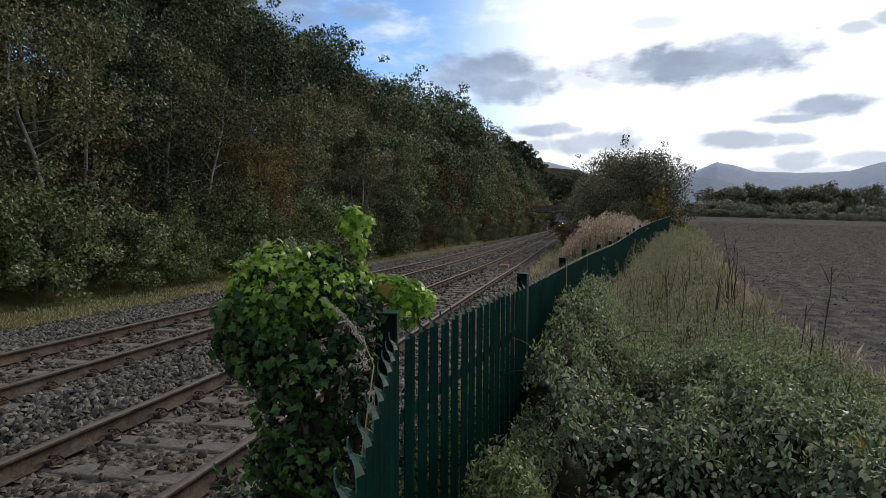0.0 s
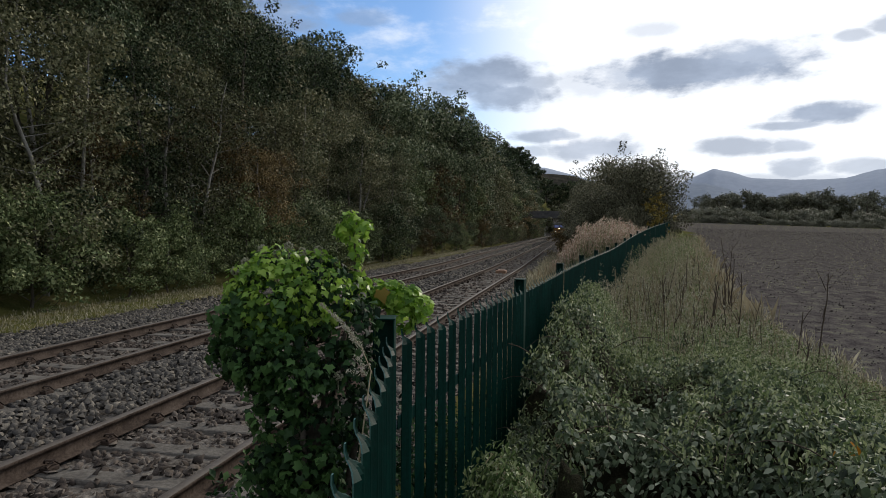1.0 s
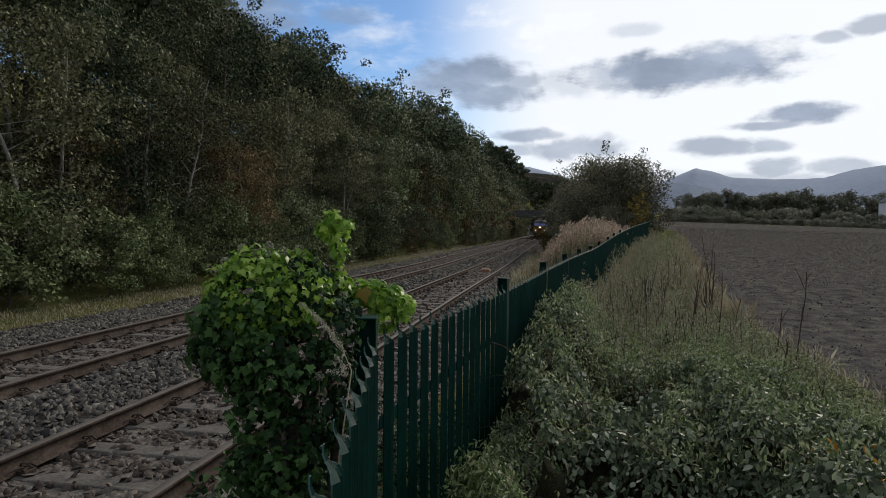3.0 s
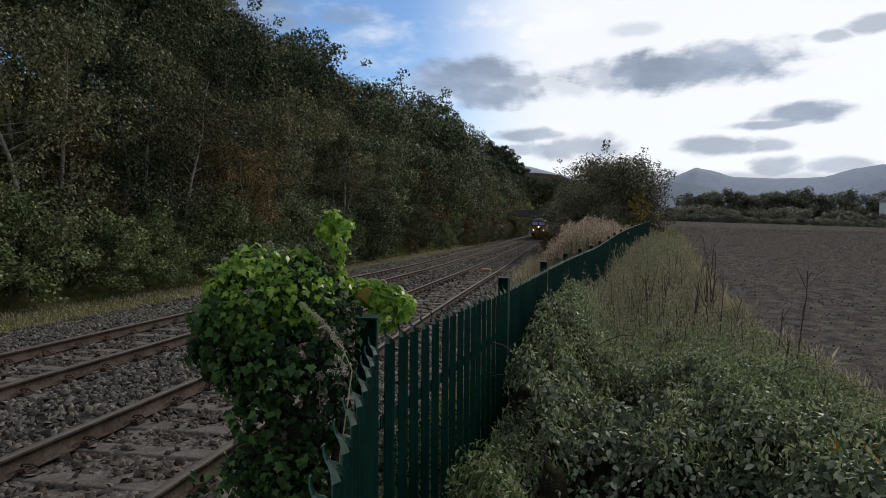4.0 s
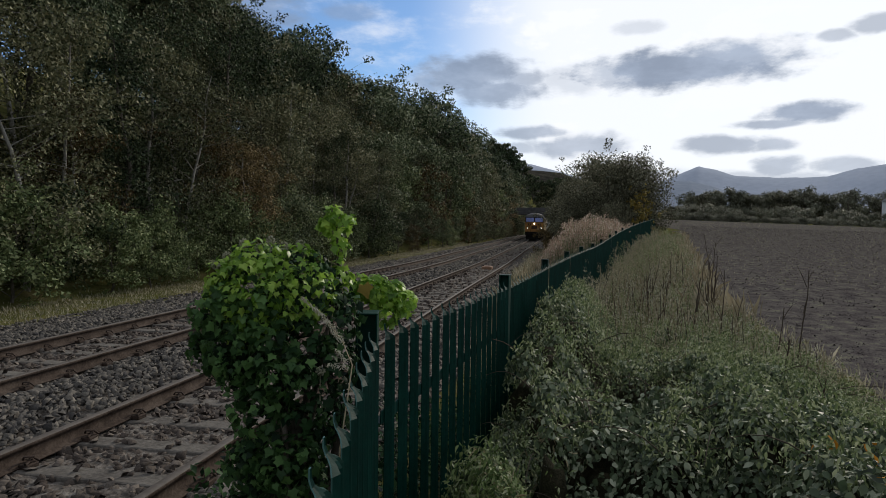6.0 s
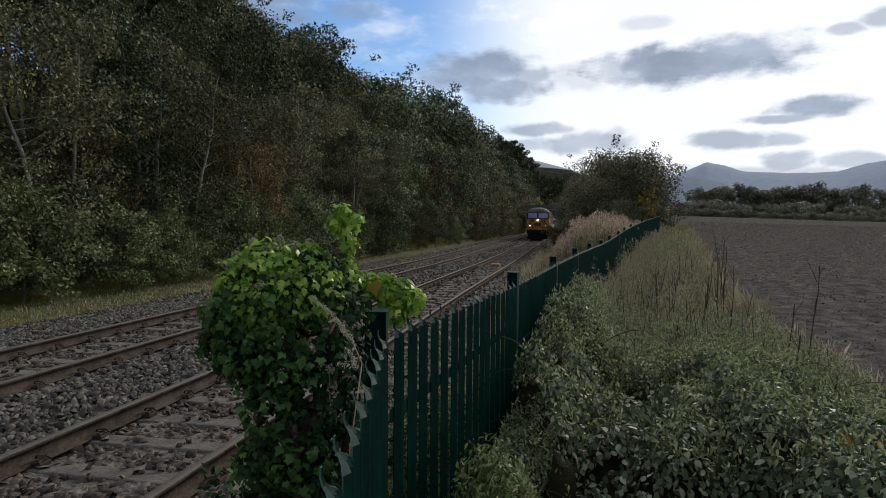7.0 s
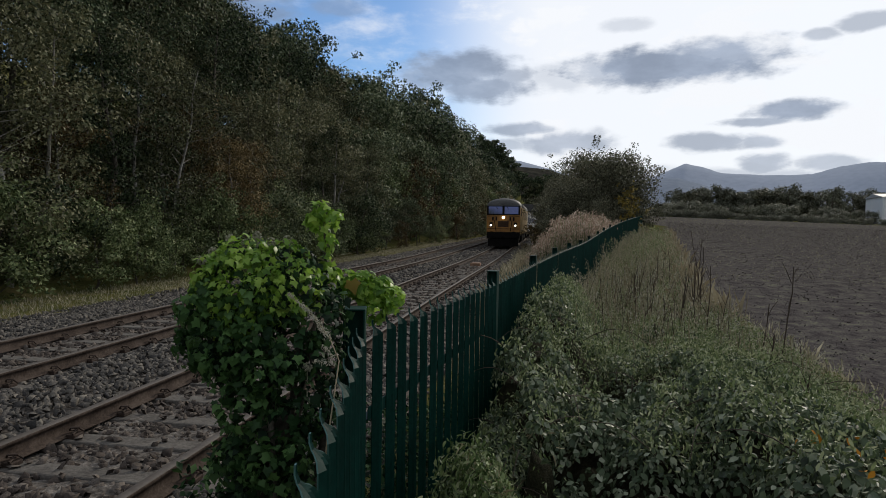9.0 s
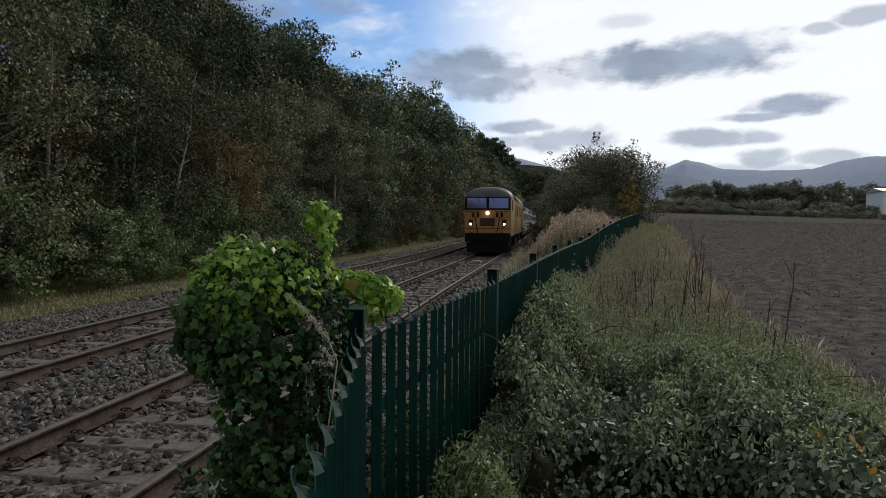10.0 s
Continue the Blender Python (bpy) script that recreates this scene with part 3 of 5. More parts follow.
def fence_base(y):
    d = max(0.0, y - 16)
    return -0.505 + 0.07 * math.exp(-max(0.0, y - 2.2) / 1.5) + 0.0425 * (d - 1.5 * (1 - math.exp(-d / 1.5)))


def build_fence():
    fence = tagged(new("palisade_fence"), "dark green painted steel palisade fence beside the railway", "fence")
    pale, post = pale_mesh(), post_mesh()
    pts = [(-0.04, -0.42), (-0.635, 2.21)]
    y = 2.21
    while y < 41:
        y += 2.75 / math.sqrt(1 + (0.075 + 0.0042 * (y - 2.21)) ** 2)
        pts.append((float(fence_x(y)), y))
    rng = np.random.default_rng(5)
    for n, ((x0, y0), (x1, y1)) in enumerate(zip(pts, pts[1:])):
        ang = math.degrees(math.atan2(y1 - y0, x1 - x0))
        z0, z1 = fence_base(y0), fence_base(y1)
        if n == 0:
            z0 = z1 = fence_base(2.2)
        length = math.hypot(x1 - x0, y1 - y0)
        ob = child("post", post, fence)
        ob.matrix_basis = pose(x1, y1, z1, rng.normal(0, 0.4), rng.normal(0, 0.3), ang + 180)
        for zr in (0.35, 1.47):
            bm = bmesh.new()
            box(bm, (0.056, -0.004, -0.025), (length - 0.056, 0.0, 0.025), 0.001)
            box(bm, (0.056, 0.0002, -0.025), (length - 0.056, 0.041, -0.020), 0.001)
            r = part("cross_rail", bm, M_FENCE, fence)
            # on the railway side of the pales
            tilt = math.degrees(math.atan2(z1 - z0, length))
            r.matrix_basis = pose(x0, y0, z0 + zr, 0, 0, ang) @ pose(0, 0, 0, 0, -tilt, 0)
        count = 17
        for i in range(count):
            k = (i + 0.75) / (count + 0.5)
            if n == 0 and k < 0.05:
                continue
            p = child("pale", pale, fence)
            flip = 180
            p.matrix_basis = pose(x0 + (x1 - x0) * k, y0 + (y1 - y0) * k, z0 + (z1 - z0) * k + rng.normal(0, 0.003), 0, rng.normal(0, 0.35), ang + flip) @ pose(0, 0.008, 0)
    return fence


build_fence()


# ---- woodland ----
def tree_parts(seed, height, spread, leaves, leaf, bark_radius, twigs=2, low=0.1, blobs=26):
    """A trunk with limbs, and a crown of separate leaves gathered in uneven clumps."""
    rng = np.random.default_rng(seed)
    pieces, ends = [], []
    n = 9
    zz = np.linspace(0, height * 0.9, n)
    lean = rng.normal(0, 0.05, 2)
    px = np.cumsum(rng.normal(0, height * 0.012, n)) + lean[0] * zz
    py = np.cumsum(rng.normal(0, height * 0.012, n)) + lean[1] * zz
    trunk = np.stack([px, py, zz], 1)
    trunk[0, :2] = 0
    pieces.append(tube(trunk, np.linspace(bark_radius, bark_radius * 0.15, n), 7))
    for i in range(blobs):
        k = low + (0.95 - low) * (i + rng.uniform(0, 1)) / blobs
        at = np.array([np.interp(k * height * 0.9, zz, px), np.interp(k * height * 0.9, zz, py), k * height * 0.9])
        a = rng.uniform(0, 2 * np.pi)
        profile = math.sin(math.pi * min(0.98, 0.22 + 0.75 * k)) ** 0.7
        reach = spread * profile * rng.uniform(0.45, 1.0)
        end = at + np.array([math.cos(a) * reach, math.sin(a) * reach, reach * rng.uniform(0.15, 0.7)])
        mid = (at + end) / 2 + rng.normal(0, 0.12 * reach, 3)
        r = bark_radius * 0.34 * (1 - 0.7 * k)
        pieces.append(tube(np.stack([at, mid, end]), [r, r * 0.6, r * 0.2], 4))
        ends.append((end, 0.34 * spread * rng.uniform(0.6, 1.15)))
        ends.append((mid, 0.22 * spread * rng.uniform(0.6, 1.1)))
        for _ in range(twigs):
            tw = end + rng.normal(0, 0.3 * spread, 3) * [1, 1, 0.9]
            pieces.append(tube(np.stack([end, (end + tw) / 2 + rng.normal(0, 0.05, 3), tw]), [r * 0.2, r * 0.14, 0.006], 3))
            ends.append((tw, 0.16 * spread * rng.uniform(0.6, 1.2)))
    wts = np.array([e[1] ** 2 for e in ends])
    cnt = rng.multinomial(int(leaves * 0.74), wts / wts.sum())
    pl, nm = [], []
    for (c, r), m in zip(ends, cnt):
        d = rng.normal(0, 1, (m, 3))
        d /= np.linalg.norm(d, axis=1)[:, None] + 1e-9
        rad = r * rng.uniform(0.35, 1.12, m) ** 0.6
        p = c + d * rad[:, None] * [1, 1, 0.8]
        pl.append(p)
        nm.append(d + [0, 0, 0.5])
    pl, nm = np.concatenate(pl), np.concatenate(nm)
    keep = pl[:, 2] > 0.05
    pl, nm = pl[keep], nm[keep]
    lv, lf = scatter(CHIP_V, CHIP_F, pl, facing(rng, nm, 0.7), 1.42 * leaf * rng.uniform(0.6, 1.4, len(pl)))
    return join(*pieces), (lv, lf)


def build_tree(name, label, group, crown_mat, bark, seed, height, spread, leaves, leaf, radius, **kw):
    (bv, bf), (lv, lf) = tree_parts(seed, height, spread, leaves, leaf, radius, **kw)
    t = tagged(new(name), label, "tree" if name != "bush" else "bush", group)
    child("trunk" if name != "bush" else "stem", mesh_from("trunk", bv, bf, bark, smooth=True), t)
    child("crown", mesh_from("crown", lv, lf, crown_mat), t)
    return t


def grove(name, label, category, kinds, spots):
    """Far trees that nobody could count, as one mesh: kinds are (tree_parts result, leaf material), spots (kind, matrix)."""
    mats, vs, fs, idx, o = [M_BARK], [], [], [], 0
    for k, m in spots:
        pieces, mat = kinds[k]
        if mat not in mats:
            mats.append(mat)
        r, t = np.array(m.to_3x3()), np.array(m.translation)
        for (v, f), mi in zip(pieces, (0, mats.index(mat))):
            f = np.asarray(f)
            if f.shape[1] == 4:
                f = np.concatenate([f[:, [0, 1, 2]], f[:, [0, 2, 3]]])
            vs.append(np.asarray(v) @ r.T + t)
            fs.append(f + o)
            idx.append(np.full(len(f), mi))
            o += len(v)
    me = mesh_from(name, np.concatenate(vs), np.concatenate(fs), mats, np.concatenate(idx))
    return tagged(new(name, me), label, category, kind="stuff")


def place_first(src, m, first):
    if first:
        src.matrix_basis = m
    else:
        place(src, m)


def build_wood():
    g = "trees of the wooded bank"
    near = [
        build_tree("tree", "olive-green birch with a pale trunk on the bank", g, M_WOOD_GREEN, M_BIRCH, 21, 11, 2.7, 17000, 0.088, 0.11),
        build_tree("tree", "dark green leafy tree on the railway bank", g, M_WOOD_DARK, M_BARK, 22, 12, 3.0, 18000, 0.092, 0.16),
        build_tree("tree", "grey-green willow-like tree on the railway bank", g, M_WOOD_GREEN, M_BARK, 23, 10, 2.9, 18000, 0.088, 0.12, low=0.05),
        build_tree("tree", "tree with brown and russet autumn leaves on the bank", g, M_WOOD_BROWN, M_BIRCH, 24, 9, 2.5, 16000, 0.085, 0.10),
        build_tree("bush", "fresh green bush at the foot of the wood", g, M_WOOD_LIGHT, M_BARK, 25, 3.6, 1.7, 9000, 0.085, 0.05, low=0.02),
        build_tree("bush", "dark green bush at the foot of the wood", g, M_WOOD_DARK, M_BARK, 26, 4.4, 2.0, 9500, 0.095, 0.06, low=0.02),
    ]
    tops = [
        build_tree("tree", "tall olive-green tree high on the wooded bank", g, M_WOOD_GREEN, M_BARK, 27, 11, 2.9, 14000, 0.115, 0.14, low=0.45, blobs=20),
        build_tree("tree", "tall dark green tree high on the wooded bank", g, M_WOOD_DARK, M_BARK, 28, 12, 3.2, 15000, 0.118, 0.16, low=0.42, blobs=22),
    ]
    far = [
        build_tree("tree", "olive-green tree farther along the wooded bank", g, M_WOOD_GREEN, M_BARK, 31, 11, 3.0, 7600, 0.165, 0.14, twigs=0, low=0.04),
        build_tree("tree", "dark green tree farther along the wooded bank", g, M_WOOD_DARK, M_BARK, 32, 12, 3.3, 7600, 0.17, 0.16, low=0.25, twigs=1),
        build_tree("tree", "browning tree farther along the wooded bank", g, M_WOOD_BROWN, M_BARK, 33, 10, 2.8, 7000, 0.16, 0.13, twigs=0, low=0.04),
        build_tree("tree", "fresh green tree farther along the wooded bank", g, M_WOOD_LIGHT, M_BARK, 34, 9, 2.6, 7000, 0.15, 0.12, twigs=0, low=0.02),
    ]
    hill = [(tree_parts(35, 12, 4.0, 3600, 0.40, 0.16, low=0.04, twigs=0, blobs=16), M_WOOD_DARK), (tree_parts(38, 11, 3.8, 3600, 0.38, 0.16, low=0.04, twigs=0, blobs=16), M_WOOD_GREEN)]
    thick = [
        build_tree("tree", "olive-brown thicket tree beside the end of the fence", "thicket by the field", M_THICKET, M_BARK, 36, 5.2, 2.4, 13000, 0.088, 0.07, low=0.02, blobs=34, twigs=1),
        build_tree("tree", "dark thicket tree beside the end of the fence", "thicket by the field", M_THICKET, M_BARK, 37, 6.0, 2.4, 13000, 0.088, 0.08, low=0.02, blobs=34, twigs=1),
    ]
    rng = np.random.default_rng(8)
    used = set()

    def put(src, x, y, s):
        z = float(land(x, y)) - 0.1
        m = pose(x, y, z, 0, 0, rng.uniform(0, 360)) @ Matrix.Diagonal((s * rng.uniform(0.9, 1.1), s * rng.uniform(0.9, 1.1), s, 1))
        if src not in used:
            used.add(src)
            src.matrix_basis = m
        else:
            place(src, m)

    # undergrowth along the foot of the wood
    y = 6.0
    while y < 46:
        x = float(wood_edge(y)) - rng.uniform(0.2, 1.2)
        put(near[4 + int(rng.uniform() < 0.3)], x, y, rng.uniform(0.55, 1.0))
        y += rng.uniform(1.3, 2.1)
    # rows of trees up the bank
    for row, (back, gap, lo, hi) in enumerate(((1.9, 2.3, 0.62, 0.85), (4.4, 2.6, 0.85, 1.05), (7.6, 2.6, 0.98, 1.2), (11.0, 2.9, 1.05, 1.3))):
        y = 4.0 + row
        while y < 48 + row * 3:
            x = float(wood_edge(y)) - back - rng.uniform(-0.9, 0.9)
            kind = rng.choice(4, p=[0.34, 0.26, 0.26, 0.14])
            if 23 < y < 30 and row == 0:
                kind = 3
            src = near[kind] if row < 2 else tops[int(rng.uniform() < 0.5)]
            put(src, x, y, rng.uniform(lo, hi) * (1 - 0.01 * float(step(y, 30, 44)) * (row > 1)))
            y += gap * rng.uniform(0.75, 1.25)
    for row, (back, gap, lo, hi) in enumerate(((0.7, 1.8, 0.26, 0.42), (2.4, 2.5, 0.88, 1.08), (5.2, 3.0, 1.15, 1.35), (8.6, 3.8, 1.3, 1.5))):
        y = 47.0 + row * 2
        while y < 214 - 10 * row:
            x = float(wood_edge(y)) - back - rng.uniform(-0.9, 0.9)
            kind = rng.choice(4, p=[0.38, 0.20, 0.18, 0.24])
            put(far[kind], x, y, rng.uniform(lo, hi) * (0.90 + 0.20 * float(step(y, 55, 100)) if row else 1.0))
            y += gap * rng.uniform(0.75, 1.25)
    # slim birches with bare pale trunks at the front of the wood
    birch = build_tree("tree", "slim birch with a bare pale trunk before the wood", g, M_WOOD_GREEN, M_BIRCH, 44, 9.5, 1.9, 3600, 0.10, 0.10, low=0.5, blobs=16)
    for n, (x, y, s) in enumerate(((-15.4, 22.2, 1.0), (-16.0, 25.6, 1.05), (-14.9, 16.6, 0.9), (-15.2, 33.0, 1.1), (-14.6, 41.0, 1.0))):
        place_first(birch, pose(x, y, float(land(x, y)) - 0.1, rng.normal(0, 3), rng.normal(0, 3), rng.uniform(0, 360)) @ Matrix.Scale(s, 4), n == 0)
    # tall dark oaks that break the skyline
    for x, y, s in ((-24.0, 62.0, 1.32), (-22.5, 66.0, 1.22), (-25.5, 57.0, 1.24)):
        put(far[1], x, y, s)
    # the wooded hill beyond the bridge
    spots = []
    for i in range(98):
        x = rng.uniform(-48, 16 if i < 60 else 14)
        y = rng.uniform(176, 235) if i < 60 else rng.uniform(244, 300)
        if i < 60 and abs(x + 6) < 9:
            continue
        spots.append((i % 2, pose(x, y, float(land(x, y)) - 0.2, 0, 0, rng.uniform(0, 360)) @ Matrix.Scale(rng.uniform(0.9, 1.25), 4)))
    for i in range(16):
        x, y = -30 + 2.3 * i + rng.normal(0, 0.8), 286 + 9 * (i % 2) + rng.normal(0, 2)
        spots.append((i % 2, pose(x, y, float(land(x, y)) - 0.2, 0, 0, rng.uniform(0, 360)) @ Matrix.Scale(rng.uniform(0.95, 1.25), 4)))
    grove("hill_wood", "dark wood on the hill beyond the bridge", "wood", hill, spots)
    # the hedge and thicket between railway and field, where the fence ends
    spots = [(0.9, 45, 0.66, 0), (1.4, 46, 0.80, 0), (2.4, 44.5, 0.78, 0), (3.2, 46.5, 0.88, 1), (4.2, 45.5, 0.92, 0), (5.2, 46.5, 0.88, 1), (5.6, 44.0, 0.60, 0), (4.6, 50, 1.0, 0), (3.0, 52, 1.02, 1), (1.2, 53, 0.95, 0), (0.9, 50, 0.7, 0), (1.2, 55, 0.85, 0), (1.3, 64, 0.9, 0), (2.4, 67, 1.1, 0), (3.0, 62, 1.05, 0), (1.5, 80, 1.1, 0), (3.2, 84, 1.25, 0), (1.4, 100, 1.2, 0), (2.0, 104, 1.5, 0), (1.2, 122, 1.3, 1), (2.4, 126, 1.6, 1), (2.2, 41.6, 0.45, 1), (0.4, 40.5, 0.40, 0), (0.2, 37.0, 0.2, 1), (3.4, 41.8, 0.45, 1)]
    for n, (x, y, s, k) in enumerate(spots):
        s *= (1.08 if x < 3 else 1.26) if y < 70 else 1.1
        m = pose(x, y, float(land(x, y)) - 0.1, 0, 0, rng.uniform(0, 360)) @ Matrix.Scale(s, 4)
        if n == 0 or (n == 3):
            thick[k].matrix_basis = m
        else:
            place(thick[k], m)
    cess = build_tree("bush", "dark brown thinning bush beside the railway", "thicket by the field", M_WOOD_BROWN, M_BARK, 45, 2.7, 0.95, 5200, 0.07, 0.04, low=0.02, blobs=22, twigs=1)
    for n, (x, y, s) in enumerate(((-0.98, 45.0, 0.98), (-0.2, 46.2, 1.0), (-0.6, 43.4, 0.62))):
        place_first(cess, pose(x, y, float(land(x, y)) - 0.08, 0, 0, 70 * n) @ Matrix.Scale(s, 4), n == 0)
    yb = build_tree("bush", "thin bush with yellow autumn leaves beside the field", "thicket by the field", M_YELLOW, M_BARK, 41, 4.0, 0.9, 1100, 0.13, 0.05, low=0.05)
    yb.matrix_basis = pose(5.35, 41.6, float(land(5.35, 41.6)) - 0.1)


build_wood()


# ---- overbridge ----
def build_bridge():
    stone = material("dark_stone", [(0.05, 0.05, 0.055), (0.10, 0.10, 0.105), (0.15, 0.145, 0.14)], 1.5, 0.9, 0.5, coords="World")
    pale = material("pale_abutment", [(0.26, 0.25, 0.25), (0.36, 0.35, 0.35)], 0.8, 0.9, 0.3, coords="World")
    e = tagged(new("road_bridge"), "dark flat-decked bridge over the railway", "bridge")
    e.matrix_basis = pose(-5.4 - 1.6, 150, 0)
    part("deck", boxed((-9, -2.5, 4.5), (9, 2.5, 5.2), 0.04), stone, e)
    part("parapet", boxed((-9, -2.5, 5.204), (9, -2.1, 6.1), 0.04), stone, e)
    part("parapet", boxed((-9, 2.1, 5.204), (9, 2.5, 6.1), 0.04), stone, e)
    part("abutment", boxed((-9, -2.3, -0.6), (-5.2, 2.3, 4.496), 0.04), pale, e, "pale concrete abutment")
    part("abutment", boxed((5.2, -2.3, -0.6), (9, 2.3, 4.496), 0.04), stone, e)


build_bridge()


def build_gap_slab():
    """An added pale slab in place of the bright light under the bridge."""
    pale = material("gap_light_pale", [(0.72, 0.73, 0.75), (0.82, 0.83, 0.85)], 0.3, 0.9, 0.2, coords="World")
    e = tagged(new("cutting_wall"), "added pale slab for the bright light under the bridge", "wall")
    e.matrix_basis = pose(-12.2, 238, -0.3)
    part("wall_face", boxed((-2.5, 0, 0), (1.7, 0.6, 2.4), 0.03), pale, e)
    part("coping", boxed((-2.6, -0.1, 2.404), (1.8, 0.7, 2.6), 0.03), pale, e)


build_gap_slab()


# ---- ivy by the fence corner ----
def blob_leaves(rng, blobs, n, lo, hi, template, jitter=0.45):
    """Leaves over the outside of a heap of balls (centre, radius), facing out."""
    w = np.array([b[1] ** 2 for b in blobs])
    cnt = rng.multinomial(n, w / w.sum())
    pl, nm = [], []
    for (c, r), m in zip(blobs, cnt):
        d = rng.normal(0, 1, (m, 3))
        d /= np.linalg.norm(d, axis=1)[:, None] + 1e-9
        p = np.array(c) + d * (r * rng.uniform(0.78, 1.08, m))[:, None]
        inside = np.zeros(m, bool)
        for c2, r2 in blobs:
            inside |= np.linalg.norm(p - np.array(c2), axis=1) < r2 * 0.74
        pl.append(p[~inside])
        nm.append((d + [0, 0, 0.35])[~inside])
    pl, nm = np.concatenate(pl), np.concatenate(nm)
    return scatter(template[0], template[1], pl, facing(rng, nm, jitter), rng.uniform(lo, hi, len(pl)))


def build_ivy():
    rng = np.random.default_rng(17)
    ivy = tagged(new("ivy_bush"), "glossy dark ivy with bright green tops over a stump", "ivy")
    core = [((-0.98, 2.05, 1.50), 0.17), ((-1.06, 2.06, 1.42), 0.13), ((-0.84, 2.06, 1.50), 0.15), ((-1.02, 2.02, 1.36), 0.15), ((-0.86, 2.02, 1.34), 0.15), ((-0.76, 2.06, 1.42), 0.12), ((-0.76, 2.05, 1.28), 0.11), ((-0.93, 2.0, 1.22), 0.13), ((-1.13, 2.0, 1.35), 0.08), ((-1.10, 2.0, 1.28), 0.07)]
    for k in range(15):
        core.append(((-0.86 + rng.normal(0, 0.035), 2.03 + rng.normal(0, 0.03), 1.15 - 0.115 * k), 0.15 + 0.004 * k))
    for c, r in list(core):
        for _ in range(4):
            d = rng.normal(0, 1, 3)
            d /= np.linalg.norm(d)
            core.append((tuple(np.array(c) + d * r * 0.85), r * rng.uniform(0.2, 0.42)))
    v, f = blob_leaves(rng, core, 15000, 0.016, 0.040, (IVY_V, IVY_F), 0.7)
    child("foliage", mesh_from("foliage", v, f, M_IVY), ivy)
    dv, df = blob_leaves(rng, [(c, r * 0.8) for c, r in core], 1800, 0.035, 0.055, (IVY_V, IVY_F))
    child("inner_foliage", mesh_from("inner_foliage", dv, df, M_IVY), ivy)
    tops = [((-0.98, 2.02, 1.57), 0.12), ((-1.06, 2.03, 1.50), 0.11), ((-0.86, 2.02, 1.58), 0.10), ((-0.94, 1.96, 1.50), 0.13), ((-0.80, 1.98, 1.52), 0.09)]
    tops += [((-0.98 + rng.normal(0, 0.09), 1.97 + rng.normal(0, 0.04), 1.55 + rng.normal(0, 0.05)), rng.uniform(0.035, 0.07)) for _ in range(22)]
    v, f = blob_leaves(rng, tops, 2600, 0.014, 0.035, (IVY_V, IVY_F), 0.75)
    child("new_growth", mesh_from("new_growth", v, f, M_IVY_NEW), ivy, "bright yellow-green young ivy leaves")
    mids = [((-1.10, 1.94, 1.34), 0.09), ((-1.00, 1.88, 1.33), 0.09), ((-0.90, 1.88, 1.36), 0.08), ((-0.92, 1.86, 1.16), 0.08), ((-0.80, 1.89, 0.98), 0.09), ((-0.86, 1.90, 0.80), 0.07)]
    mids += [((-0.97 + rng.normal(0, 0.11), 1.91 + rng.normal(0, 0.04), rng.uniform(1.25, 1.52)), rng.uniform(0.03, 0.06)) for _ in range(18)]
    mids += [((-0.86 + rng.normal(0, 0.07), 1.87, rng.uniform(0.7, 1.1)), rng.uniform(0.03, 0.06)) for _ in range(8)]
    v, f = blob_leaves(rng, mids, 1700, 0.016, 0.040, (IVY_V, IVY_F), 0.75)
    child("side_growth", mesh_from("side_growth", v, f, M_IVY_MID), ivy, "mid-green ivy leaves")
    sprout = [((-0.755, 2.12, 1.775), 0.035), ((-0.715, 2.12, 1.75), 0.03), ((-0.785, 2.12, 1.745), 0.028), ((-0.76, 2.12, 1.715), 0.025), ((-0.735, 2.12, 1.67), 0.03), ((-0.73, 2.12, 1.61), 0.025), ((-0.74, 2.12, 1.56), 0.04)]
    v, f = blob_leaves(rng, sprout, 230, 0.020, 0.038, (IVY_V, IVY_F), 0.6)
    child("sprout", mesh_from("sprout", v, f, M_IVY_NEW), ivy, "bright green upright ivy shoot")
    side = [((-0.71, 2.46, 1.49), 0.06), ((-0.65, 2.48, 1.46), 0.06), ((-0.76, 2.44, 1.50), 0.05), ((-0.60, 2.52, 1.43), 0.05), ((-0.67, 2.46, 1.40), 0.06)]
    v, f = blob_leaves(rng, side, 560, 0.022, 0.044, (IVY_V, IVY_F), 0.6)
    child("side_shoot", mesh_from("side_shoot", v, f, M_IVY_NEW), ivy, "bright green leafy shoot over the fence")
    v, f = scatter(IVY_V, IVY_F, np.array([[-0.73, 2.38, 1.51]]), facing(rng, np.array([[0.1, -1, 0.2]]), 0.1), np.array([0.065]))
    child("yellow_leaf", mesh_from("yellow_leaf", v, f, M_YELLOW), ivy, "single yellow leaf")
    stems = []
    for i in range(9):
        x0, y0 = -0.87 + rng.normal(0, 0.05), 2.03 + rng.normal(0, 0.05)
        z = np.linspace(-0.5, rng.uniform(1.0, 1.4), 7)
        stems.append(tube(np.stack([x0 + rng.normal(0, 0.03, 7), y0 + rng.normal(0, 0.03, 7), z], 1), np.linspace(0.03, 0.01, 7), 5))
    stems.append(tube([(-0.78, 2.1, 1.35), (-0.74, 2.12, 1.55), (-0.75, 2.12, 1.78)], [0.008, 0.006, 0.003], 5))
    stems.append(tube([(-0.88, 2.03, -0.5), (-0.87, 2.03, 0.4), (-0.88, 2.03, 1.1)], [0.10, 0.09, 0.05], 9))
    v, f = join(*stems)
    child("stem", mesh_from("stem", v, f, M_BARK, smooth=True), ivy)
